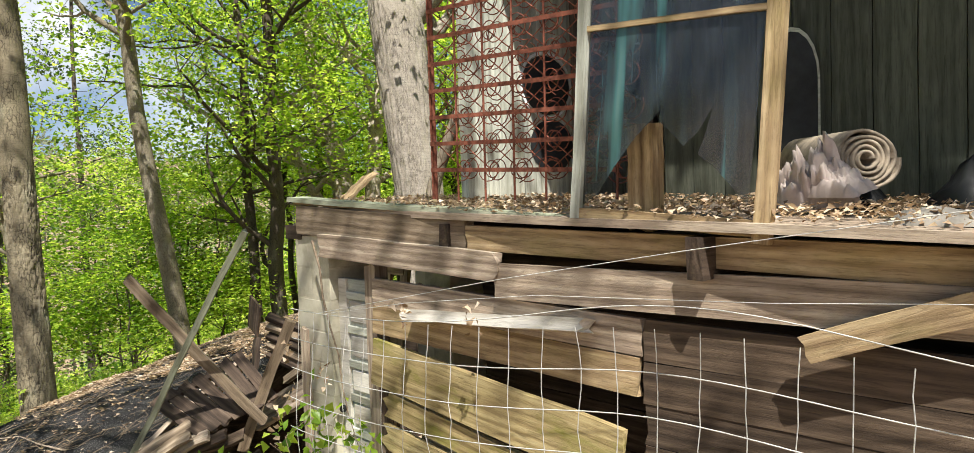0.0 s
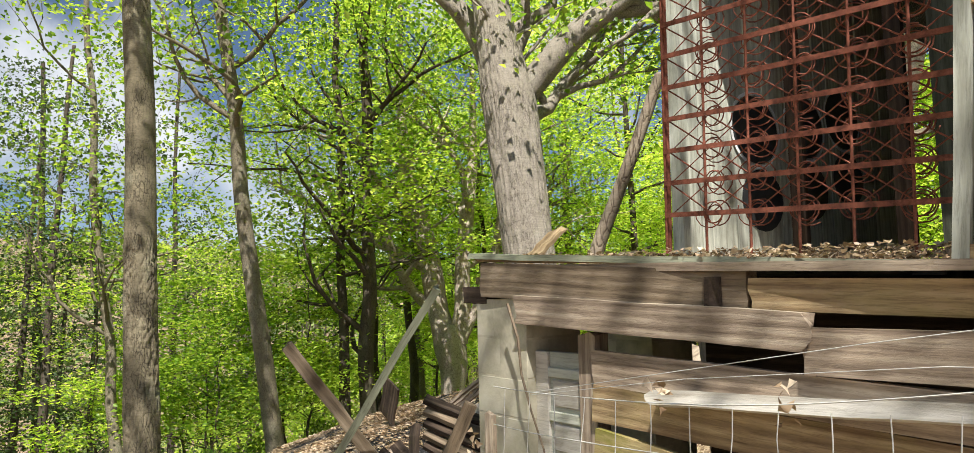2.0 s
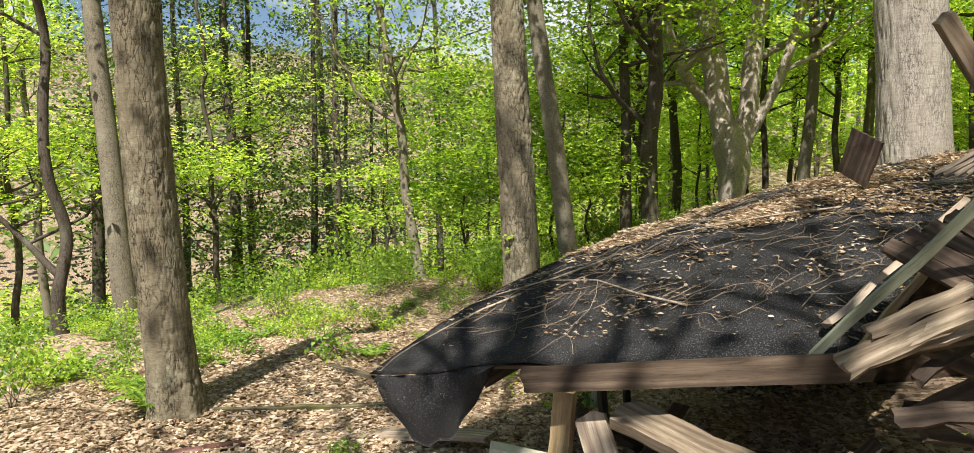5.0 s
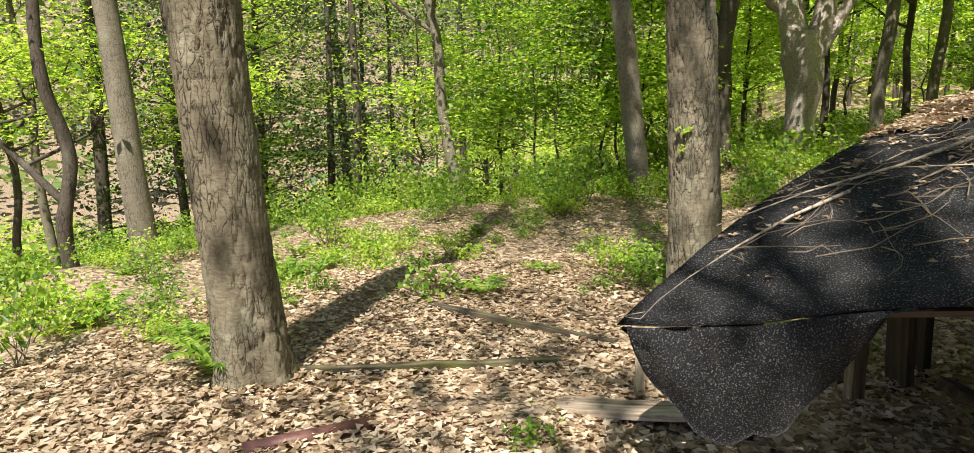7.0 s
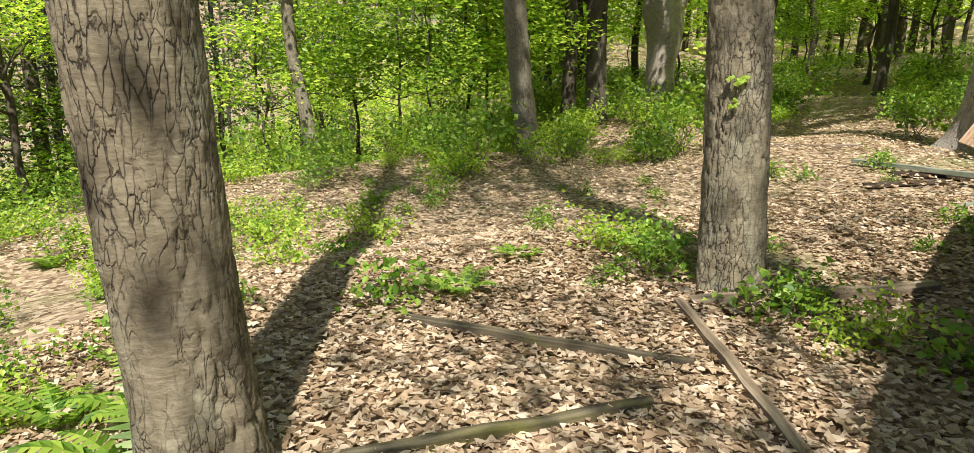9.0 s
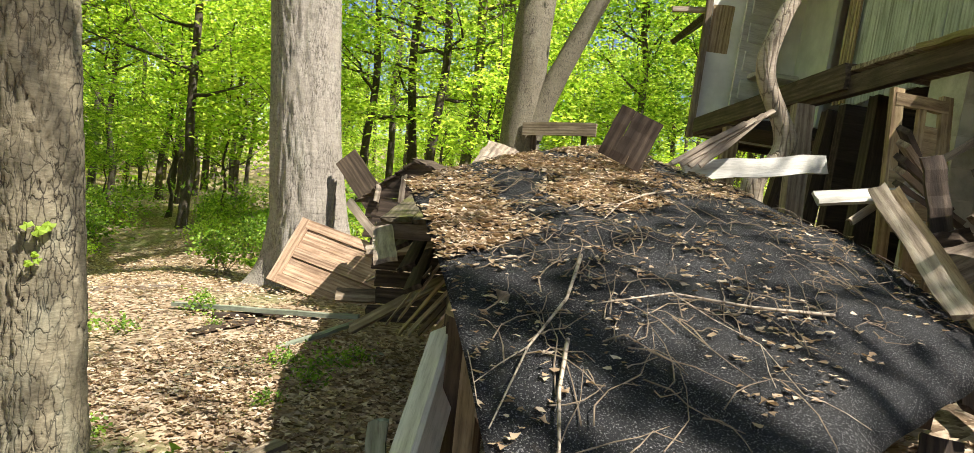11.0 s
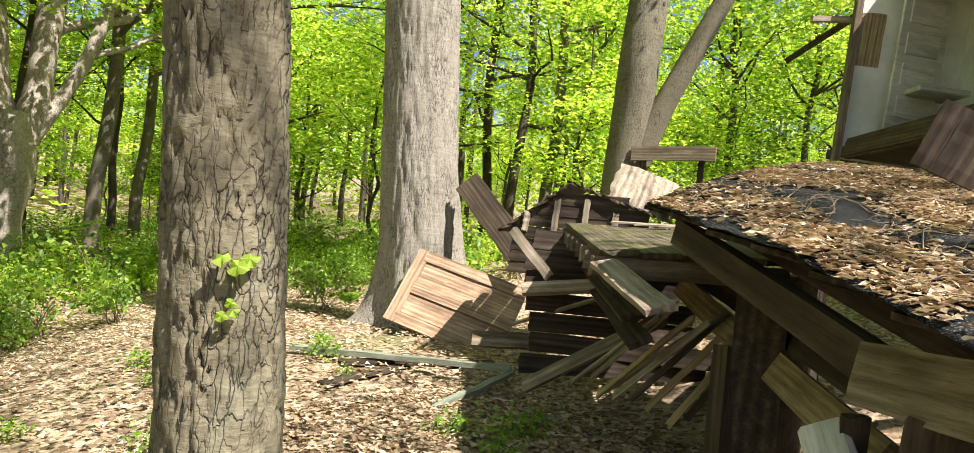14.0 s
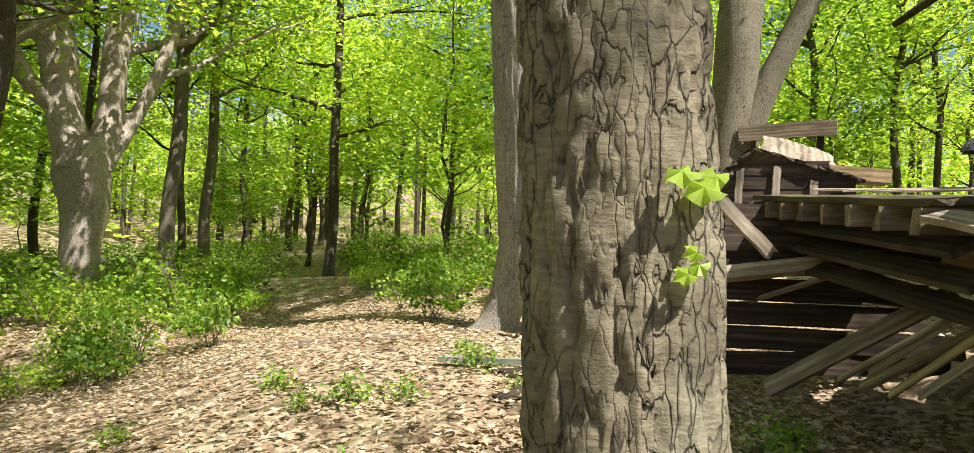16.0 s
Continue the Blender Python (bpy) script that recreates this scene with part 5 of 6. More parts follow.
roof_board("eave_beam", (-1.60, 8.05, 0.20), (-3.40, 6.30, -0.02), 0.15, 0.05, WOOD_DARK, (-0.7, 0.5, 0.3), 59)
roof_board("prop_post", (-2.97, 7.03, -0.05), (-3.03, 6.99, -0.95), 0.12, 0.11, WOOD_SHADED_UMBER, (-0.7, 0.4, 0), 29)
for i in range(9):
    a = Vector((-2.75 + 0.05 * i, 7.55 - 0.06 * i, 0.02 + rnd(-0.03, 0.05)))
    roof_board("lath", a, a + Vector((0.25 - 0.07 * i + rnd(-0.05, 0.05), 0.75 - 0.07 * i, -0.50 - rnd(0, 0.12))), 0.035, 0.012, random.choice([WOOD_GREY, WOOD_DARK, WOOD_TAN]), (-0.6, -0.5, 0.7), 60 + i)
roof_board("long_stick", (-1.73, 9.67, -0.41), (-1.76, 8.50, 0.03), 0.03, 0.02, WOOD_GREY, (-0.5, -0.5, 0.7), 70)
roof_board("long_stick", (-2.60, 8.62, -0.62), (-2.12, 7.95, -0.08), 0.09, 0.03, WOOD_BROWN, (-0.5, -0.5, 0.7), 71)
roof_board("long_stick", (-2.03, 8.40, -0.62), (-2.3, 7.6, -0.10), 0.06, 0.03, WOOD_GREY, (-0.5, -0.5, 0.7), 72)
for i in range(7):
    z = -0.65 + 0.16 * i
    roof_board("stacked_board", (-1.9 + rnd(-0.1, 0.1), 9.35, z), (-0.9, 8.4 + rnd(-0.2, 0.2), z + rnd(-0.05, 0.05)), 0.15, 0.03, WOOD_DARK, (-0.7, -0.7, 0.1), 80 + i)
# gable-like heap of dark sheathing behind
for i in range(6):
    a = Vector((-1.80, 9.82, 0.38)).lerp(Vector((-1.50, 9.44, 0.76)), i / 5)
    roof_board("gable_board", a, a + Vector((0.75 + 0.08 * (i % 2), 0.58, 0.02)), 0.125, 0.022, WOOD_SHADED_UMBER if i % 3 == 1 else WOOD_DARK, (-0.5, 0.1, 0.6), 90 + i)
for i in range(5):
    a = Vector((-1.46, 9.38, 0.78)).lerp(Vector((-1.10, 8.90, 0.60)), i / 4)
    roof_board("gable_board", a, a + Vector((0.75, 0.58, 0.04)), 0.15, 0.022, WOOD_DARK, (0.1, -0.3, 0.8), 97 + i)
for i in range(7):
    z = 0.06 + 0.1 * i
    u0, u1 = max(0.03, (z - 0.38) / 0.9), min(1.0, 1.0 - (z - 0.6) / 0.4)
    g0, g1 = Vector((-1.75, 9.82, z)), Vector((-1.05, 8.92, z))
    roof_board("gable_siding", g0.lerp(g1, u0), g0.lerp(g1, u1) + Vector((0, 0, rnd(-0.02, 0.02))), 0.098, 0.02, WOOD_SHADED_UMBER if i % 3 == 0 else WOOD_DARK, (-0.7, -0.6, 0.05), 120 + i)
for i in range(4):
    u = (i + 0.6) / 4.4
    a = Vector((-1.78, 9.80, 0.36)).lerp(Vector((-1.12, 8.96, 0.40)), u)
    roof_board("gable_stud", a, a + Vector((0.02, 0.0, 0.34 - 0.5 * abs(u - 0.5))), 0.05, 0.03, WOOD_GREY, (-0.7, -0.6, 0), 104 + i)
roof_board("slant_post", (-2.44, 9.02, 0.36), (-2.26, 8.80, 0.06), 0.07, 0.05, WOOD_GREY, (-0.7, -0.6, 0.2), 110)
roof_board("rotten_beam", (-2.02, 9.30, -0.08), (-1.60, 8.80, 0.02), 0.09, 0.08, WOOD_GREY, (-0.7, -0.6, 0.4), 111, "split grey beam end")
for i in range(4):
    a = Vector((-1.0, 8.62, 0.50)).lerp(Vector((-1.35, 9.05, 0.50)), i / 3)
    roof_board("pale_strip", a, a + Vector((0.40 + 0.06 * i, -0.55, 0.03)), 0.05, 0.012, WOOD_GREY, (-0.2, -0.1, 1), 113 + i)


def strewn(n, lo, hi, seed, size):
    g = random.Random(seed)
    out = []
    while len(out) < n:
        a, b = g.random(), g.uniform(lo, hi)
        if noise.noise(Vector((a * 5, b * 6, seed))) + g.uniform(-0.35, 0.5) > 0.1:
            p = roof_point(a, b)
            out.append((p.x, p.y, p.z + 0.006 + g.uniform(0, 0.012)))
    return litter_mesh("dead_leaves", np.array(out), size, LEAF_DRY, 0.85, seed)


solid("roof_litter", strewn(9000, 0.45, 0.98, 5, 0.042), LEAF_DRY, "dead leaves drifted over the upper roof felt", "leaf litter", kind="stuff")
solid("roof_litter", strewn(1300, 0.05, 0.6, 6, 0.032), LEAF_DRY, "sparse dead leaves on the roof felt", "leaf litter", kind="stuff")


def twig_heap(n, seed):
    g = random.Random(seed)
    bm = bmesh.new()
    for _ in range(n):
        a, b = g.uniform(0.03, 0.97), g.uniform(0.08, 0.95)
        th, ln, curl = g.gauss(0.4, 0.9), g.uniform(0.08, 0.38), g.uniform(-1.1, 1.1)
        pts = []
        for k in range(5):
            bend = th + curl * k / 4
            p = roof_point(min(1, max(0, a + math.cos(bend) * ln * k / 4 / 2.6)), min(1, max(0, b + math.sin(bend) * ln * k / 4 / 3.1)))
            pts.append(p + Vector((g.uniform(-0.01, 0.01), g.uniform(-0.01, 0.01), 0.008 + g.uniform(0, 0.02))))
        tube(bm, pts, [0.0026, 0.0022, 0.0018, 0.0014, 0.001], 4, False)
    return bm


solid("twig_litter", twig_heap(430, 8), HEMP, "dry twigs strewn over the roof felt", "twigs", kind="stuff")


def fallen_branch(a, b, turn, length, seed, label, reach=1.0):
    """A forked dead branch that follows the felt from (a, b)."""
    g = random.Random(seed)
    runs, ends = [], []
    limb_paths(g, (0, 0, 0), (math.cos(turn), math.sin(turn), 0), length, 0.0075, 2, runs, ends, 0.2, 0.0)
    bm = bmesh.new()
    for p, r in runs:
        pts = []
        for v in p:
            q = roof_point(min(1.0, max(0.0, a + v.x / 2.6)), min(1.0, max(0.0, b + v.y / 3.1)))
            pts.append(q + Vector((0, 0, 0.02 + 0.25 * abs(v.z) * reach)))
        tube(bm, pts, [max(0.0015, x) for x in r], 5, False)
    return solid("fallen_branch", bm, DEADWOOD, label, "branch", smooth=True)


fallen_branch(0.62, 0.12, 3.0, 1.2, 3, "pale forked dead branch lying on the felt")
fallen_branch(0.25, 0.35, 4.0, 0.9, 5, "pale dead branch with fine twigs on the felt")
fallen_branch(0.14, 0.22, 4.3, 0.6, 9, "pale dead branch with fine twigs on the felt")
fallen_branch(0.7, 0.5, 3.3, 1.0, 11, "brown dead branch lying across the felt")

# bleached trunk that leans over the roof
dead = [hp(-0.79, 1.9, -0.60), hp(-0.80, 1.9, -0.30), hp(-0.62, 1.9, 0.02), hp(-0.86, 1.9, 0.5), hp(-0.83, 1.9, 0.85), hp(-0.69, 1.95, 1.22), hp(-0.49, 2.0, 1.66), hp(-0.25, 2.1, 2.3)]
solid("dead_trunk", trunk_mesh("dead_trunk", dead, [0.10, 0.085, 0.085, 0.075, 0.07, 0.065, 0.06, 0.05], DEADWOOD, 20, 0.008, 9, 0.2, 3, 0.0, 0.15, 0.05), DEADWOOD, "bleached crooked dead trunk leaning over the felt roof", "dead tree")

# boards and panels on top of the wreck
panel = thing("wooden_hatch", "dark stained board hatch tipped on the wreck", "hatch")
h_base, h_side, h_up = Vector((-2.30, 6.60, 0.80)), Vector((0.55, -0.72, -0.38)).normalized(), Vector((0.23, -0.30, 0.90))
h_up = (h_up - h_side * h_up.dot(h_side)).normalized()
for i in range(3):
    a = h_base + h_side * (0.089 * i)
    part("hatch_board", board(0.31, 0.09, 0.02, i), WOOD_DARK, panel, at=between(a, a + h_up * 0.31, h_up.cross(h_side)))
heap_plank = plank((3.93, 13.05, 1.90), (4.47, 11.75, 1.94), 0.24, 0.05, WOOD_BROWN, "bare reddish plank lying on the wreck", (-0.8, -0.5, 0.1))
for p in ((4.03, 12.9), (4.40, 12.0)):
    plank((p[0] + 0.06, p[1], 1.90), (p[0] + 0.06, p[1], gz(p[0], p[1])), 0.1, 0.08, WOOD_DARK, "dark post under the reddish plank", (-0.8, -0.5, 0))
for i in range(4):
    plank((-1.8 + 0.05 * i, 6.45 - 0.04 * i, 0.80), (-1.35 + 0.08 * i, 6.2 - 0.02 * i, 1.12 + 0.04 * i), 0.035, 0.012, WOOD_GREY, "thin grey lath fanned on the wreck", (-0.6, -0.6, 0.5))
tray = thing("drawer", "pale wooden drawer lying open on the wreck", "drawer", Matrix.Translation((0.25, 9.75, 0.74)) @ pose(0, 0, 0, 0, 4, -50))
for p, q in (((0, 0, 0.06), (0.5, 0, 0.06)), ((0, 0.3, 0.06), (0.5, 0.3, 0.06)), ((0, 0, 0.06), (0, 0.3, 0.06)), ((0.5, 0, 0.06), (0.5, 0.3, 0.06))):
    part("drawer_side", board((Vector(q) - Vector(p)).length, 0.12, 0.018, 3), WOOD_TAN, tray, at=between(p, q, (0.02, -1, 0.01) if p[1] == q[1] else (-1, 0, 0)))
part("drawer_bottom", box(bmesh.new(), 0.5, 0.3, 0.01, Matrix.Translation((0, 0.15, 0.0))), WOOD_TAN, tray)
solid("corrugated_sheet", folds(0.55, 0.4, 0.10, 12, 0.2), WOOD_GREY, "crumpled grey weathered sheet on the wreck", "sheet", Matrix.Translation((0.63, 10.24, 0.94)) @ pose(0, 0, 0, 20, -28, 30) @ Matrix.Diagonal((1.8, 1.8, 1.8, 1)), smooth=True)
solid("felt_scrap", folds(0.8, 0.6, 0.16, 14, 0.4), FELT, "crumpled scrap of roofing felt on the wreck", "felt", Matrix.Translation((-0.35, 8.2, 0.80)) @ pose(0, 0, 0, 0, -5, 20), smooth=True)

# panelled door fallen against the big ash
fdoor = thing("fallen_door", "panelled brown wooden door lying against the ash trunk", "door", between((-1.80, 11.42, -0.66), (-1.26, 11.54, 0.164), (-0.72, -0.60, 0.35)))
part("stile", board(0.86, 0.13, 0.035, 1), WOOD_RED, fdoor, at=between((0, 0, 0), (0.86, 0, 0)))
DW = 1.15
for x, w in ((0.06, 0.12), (0.42, 0.12), (0.80, 0.12)):
    part("rail", board(DW, w, 0.034, int(x * 10)), WOOD_RED, fdoor, at=between((x, -0.03, 0.0), (x, -DW, 0.0)))
for x in (0.20, 0.30, 0.55, 0.67):
    part("panel_board", board(DW, 0.135, 0.018, int(x * 30)), WOOD_RED, fdoor, at=between((x, -0.03, -0.012), (x, -DW, -0.012)))
plank((-0.90, 11.50, 0.86), (-0.82, 10.50, 0.04), 0.30, 0.03, WOOD_SHADED_UMBER, "wide reddish board leaning on the ash trunk", (-0.75, -0.65, 0.1))
plank((-1.75, 10.15, -0.62), (-1.25, 9.75, -0.60), 0.13, 0.10, WOOD_BROWN, "short beam lying before the fallen door", (-0.6, -0.6, 0.3))
# green boards and rails on the forest floor
GROUND_GROUP = "boards on the forest floor"


def lying(x0, y0, x1, y1, width, thick, material, label, lift0=0.03, lift1=0.03):
    return plank((x0, y0, gz(x0, y0) + lift0), (x1, y1, gz(x1, y1) + lift1), width, thick, material, label, (0, 0, 1), group=GROUND_GROUP)


lying(-3.07, 10.9, -2.02, 9.35, 0.07, 0.04, PAINT_GREEN, "long faded green board propped over leaves", 0.05, 0.16)
lying(-3.43, 9.5, -2.7, 9.55, 0.05, 0.03, WOOD_GREY, "thin grey board on the leaves")
lying(-2.95, 9.05, -2.0, 9.35, 0.06, 0.03, PAINT_GREEN, "faded green board on the leaves", 0.03, 0.12)
lying(-3.85, 8.85, -3.0, 8.7, 0.06, 0.03, PAINT_GREEN, "faded green board half under leaves", 0.02, 0.02)
lying(-2.75, 8.55, -2.35, 8.5, 0.08, 0.03, PAINT_GREEN, "short faded green board on the leaves")
lying(-2.9, 10.4, -1.7, 9.9, 0.10, 0.04, WOOD_DARK, "dark rotten plank by the fallen door")
lying(-3.3, 9.9, -2.4, 10.15, 0.12, 0.02, WOOD_DARK, "dark rotten plank on the leaves")
lying(-6.70, 6.85, -5.235, 6.44, 0.06, 0.05, WOOD_DECK, "narrow green-edged rail lying in the leaves")
lying(-6.73, 5.38, -5.46, 6.04, 0.06, 0.05, WOOD_DECK, "narrow green-edged rail lying in the leaves")
lying(-5.22, 7.2, -4.95, 5.7, 0.055, 0.05, WOOD_BROWN, "brown timber edging lying in the leaves")
lying(-5.15, 7.22, -3.8, 7.4, 0.09, 0.06, WOOD_BROWN, "brown timber lying behind the maple")
lying(-5.3, 5.5, -4.35, 5.35, 0.16, 0.03, WOOD_GREY, "split grey board below the roof tip", 0.03, 0.12)
lying(-4.75, 4.45, -4.2, 4.2, 0.14, 0.03, WOOD_GREY, "split grey board below the roof tip", 0.08, 0.15)
lying(-3.4, 12.7, -2.65, 11.95, 0.07, 0.06, WOOD_GREY, "fallen grey log across the trail")
lying(-4.05, 6.85, -4.0, 6.05, 0.13, 0.04, WOOD_DARK, "dark plank by the green post")
plank((-3.325, 4.61, -0.31), (-2.75, 4.28, -0.36), 0.17, 0.07, WOOD_BROWN, "split tan timber under the eave", (0.2, -0.5, 0.8), ragged=0.05)
plank((-3.93, 6.38, gz(-3.93, 6.38) - 0.02), (-3.91, 6.45, -0.50), 0.085, 0.03, PAINT_GREEN, "short green post standing in the leaves", (-0.7, -0.7, 0))
spout = bmesh.new()
sp = [Vector((-4.20, 5.90, -0.52)), None, None, Vector((-3.70, 6.30, -0.18))]
part("pipe", box(spout, 0.8, 0.13, 0.14, None, 0.015), PAINT_WHITE, thing("box_gutter", "white boxed timber with a rotted open end", "gutter", between(sp[0], sp[3], (-0.6, 0.2, 0.8))), "weathered white box")
# black plate on the closed end stands for the shade inside
solid("gutter_mouth", box(bmesh.new(), 0.02, 0.09, 0.10, None, 0.008), DARK_PANEL, "black plate for the shade in the boxed timber's rotted end", "opening", between(sp[0] - Vector((0.012, 0.012, 0.01)), sp[3], (-0.6, 0.2, 0.8)))
pipe = thing("rusty_pipe", "rusty red-brown drain pipe lying by the maple", "pipe")
part("pipe_length", tube(bmesh.new(), [(-6.42, 4.55, gz(-6.42, 4.55) + 0.03), (-6.05, 5.0, gz(-6.05, 5.0) + 0.02)], 0.04, 14), BRICK_RED, pipe, smooth=True)
part("pipe_length", tube(bmesh.new(), [(-6.0, 5.02, gz(-6, 5.02) + 0.01), (-5.72, 5.35, gz(-5.72, 5.35) + 0.0)], 0.035, 14), BRICK_RED, pipe, smooth=True)


def hollow_block(m, label):
    t = thing("concrete_block", label, "block", m, "loose concrete blocks")
    bm = bmesh.new()
    for y in (-0.082, 0.082):
        box(bm, 0.39, 0.03, 0.19, Matrix.Translation((0, y, 0)))
    for x in (0, 0.18, 0.36):
        box(bm, 0.03, 0.134, 0.188, Matrix.Translation((x, 0, 0)))
    part("block_body", bm, CONCRETE, t)
    return t


hollow_block(Matrix.Translation((-3.95, 4.35, -0.55)) @ pose(0, 0, 0, 78, 12, 20), "hollow concrete block tumbled under the eave")
hollow_block(Matrix.Translation((-3.85, 4.45, -0.75)) @ pose(0, 0, 0, 0, 5, 10), "hollow concrete block under the eave")
solid("concrete_chunk", folds(0.35, 0.25, 0.16, 21, 0.2), CONCRETE, "broken concrete chunk under the roof tip", "rubble", Matrix.Translation((-4.2, 4.25, gz(-4.2, 4.25) + 0.1)), smooth=False)
# rotten boards, coloured dark to carry the shade under the roof
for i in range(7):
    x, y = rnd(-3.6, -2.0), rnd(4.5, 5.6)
    plank((x, y, gz(x, y) + 0.05), (x + rnd(-0.4, 0.8), y + rnd(-0.4, 0.5), gz(x, y) + rnd(0.1, 0.4)), rnd(0.08, 0.16), 0.04, random.choice([WOOD_DARK, WOOD_DARK, WOOD_SHADED_UMBER]), "rotten board under the roof, toned dark for the shade", (rnd(-0.4, 0.4), rnd(-0.5, 0), 1))
# box added to close off the light beneath the fallen roof
part("back_earth", box(bmesh.new(), 2.6, 0.2, 1.3, Matrix.Translation((-3.0, 6.9, -0.4)) @ pose(0, 0, 0, 0, 0, 20)), WOOD_DARK, roof, "added dark backing that blocks light under the roof")

# ---- undergrowth and litter ----
def shrub(name, label, height, spread, stems, per, size, leaf, seed, category="shrub"):
    g = random.Random(seed)
    t = thing(name, label, category, Matrix.Translation((0, 0, 0)), "undergrowth")
    runs, ends = [], []
    for _ in range(stems):
        a = g.uniform(0, math.tau)
        limb_paths(g, (g.uniform(-0.1, 0.1), g.uniform(-0.1, 0.1), 0), (math.cos(a) * spread, math.sin(a) * spread, 1), height * g.uniform(0.6, 1.1), 0.008, 1, runs, ends, 0.2, 0.02)
    bm = bmesh.new()
    for p, r in runs:
        tube(bm, p, [max(0.0015, v) for v in r], 3, False)
    tagged(part("stem", bm, HEMP, t), kind="stuff")
    tagged(part("leaf_mass", leaves_mesh("leaf_mass", leaf_cloud(g, ends, per, 0.09, 0.06), size, leaf, 0.55, seed), leaf, t), kind="stuff")
    return t


def fern(seed):
    g = random.Random(seed)
    t = thing("fern", "bright green fern in the leaf litter", "fern", None, "undergrowth")
    for f in range(8):
        a, ln = g.uniform(0, math.tau), g.uniform(0.35, 0.55)
        bm = bmesh.new()
        d = Vector((math.cos(a), math.sin(a), 0))
        side = Vector((-d.y, d.x, 0))
        prev = None
        for k in range(15):
            u = k / 14
            c = d * ln * 0.75 * u + Vector((0, 0, ln * (0.95 * u - 0.55 * u * u)))
            if prev is not None:
                w = 0.085 * math.sin(math.pi * (0.12 + 0.86 * u)) + 0.004
                for sgn in (1, -1):
                    tip = c + side * sgn * w + d * 0.02 - Vector((0, 0, 0.012))
                    m = (prev + c) * 0.5
                    bm.faces.new([bm.verts.new(prev), bm.verts.new(m + side * sgn * w * 0.6), bm.verts.new(tip), bm.verts.new(c)])
            prev = c
        part("frond", bm, LEAF_LOW, t)
    return t


SHRUBS = [shrub("shrub", "low leafy green shrub in the undergrowth", 0.55, 0.7, 9, 7, 0.055, LEAF_LOW, 201), shrub("shrub", "low leafy green shrub in the undergrowth", 0.8, 0.5, 9, 7, 0.065, LEAF_MAPLE, 202),
          shrub("shrub", "low leafy green shrub in the undergrowth", 0.4, 1.0, 9, 7, 0.05, LEAF_BRIGHT, 203), shrub("sprout", "small leafy sprout in the dead leaves", 0.22, 0.9, 5, 5, 0.05, LEAF_LOW, 204, "plant"), fern(205), fern(206)]
rs = random.Random(31)


def grow(kind, x, y, s=1.0):
    return copy_thing(SHRUBS[kind], Matrix.Translation((x, y, gz(x, y) - 0.01)) @ pose(0, 0, 0, rs.uniform(-6, 6), rs.uniform(-6, 6), rs.uniform(0, 360)) @ Matrix.Diagonal((s, s, s * rs.uniform(0.8, 1.2), 1)))


def on_trail(x, y):
    return abs((x + 5.2) - (y - 8) * 0.42) < 1.15


count = 0
while count < 185:  # belt of undergrowth round the clearing
    x, y = rs.uniform(-15, 5), rs.uniform(8.2, 28)
    if on_trail(x, y) or (y < 9.8 + 0.12 * (x + 9) and x > -9.5) or (x > -3.4 and y < 13.5) or (-7.3 < x < -3 and y < 14.2):
        continue
    grow(rs.choice([0, 0, 1, 1, 2, 2, 4]), x, y, rs.uniform(0.7, 1.5) * (0.6 if y < 11.5 else 1.0))
    count += 1
count = 0
while count < 140:  # lusher growth on both sides of the trail
    x, y = rs.uniform(-9.5, 4), rs.uniform(11.5, 22)
    if on_trail(x, y) or (x > -3.0 and y < 13.5) or (-7.3 < x < -3 and y < 14.2):
        continue
    grow(rs.choice([0, 2, 2, 1, 4]), x, y, rs.uniform(0.7, 1.3))
    count += 1
count = 0
while count < 85:
    x, y = rs.uniform(-14, -7.7), rs.uniform(3.5, 10)
    grow(rs.choice([0, 1, 2, 2, 4]), x, y, rs.uniform(0.5, 0.9))
    count += 1
for x, y, k, s in ((-4.55, 7.1, 0, 0.55), (-4.35, 6.75, 2, 0.65), (-4.75, 6.95, 3, 1.1), (-4.2, 6.5, 3, 1.2), (-5.35, 7.75, 0, 0.6), (-5.3, 8.0, 5, 0.9), (-6.5, 7.35, 4, 0.7), (-7.15, 5.2, 5, 1.0), (-7.4, 5.6, 4, 0.8),
                   (-5.6, 8.2, 2, 0.8), (-3.3, 8.1, 3, 0.6), (-3.6, 7.9, 3, 0.5), (-2.7, 8.4, 3, 0.6), (-6.9, 7.2, 3, 1.2), (-6.2, 8.0, 4, 0.6), (-1.9, 3.4, 1, 0.75), (-1.6, 3.3, 3, 1.2), (-0.95, 3.75, 1, 0.9), (-2.1, 3.6, 3, 1.3)):
    grow(k, x, y, s)
count = 0
while count < 60:
    x, y = rs.uniform(-9.5, -2.6), rs.uniform(5.0, 12)
    if (-4.6 < x and y < 6.5) or (-7.2 < x < -4.9 and 5.2 < y < 7.0):
        continue
    grow(3, x, y, rs.uniform(0.35, 0.8))
    count += 1
for i, k in enumerate(SHRUBS):
    k.matrix_basis = Matrix.Translation((-12.5 + i, 16, gz(-12.5 + i, 16)))


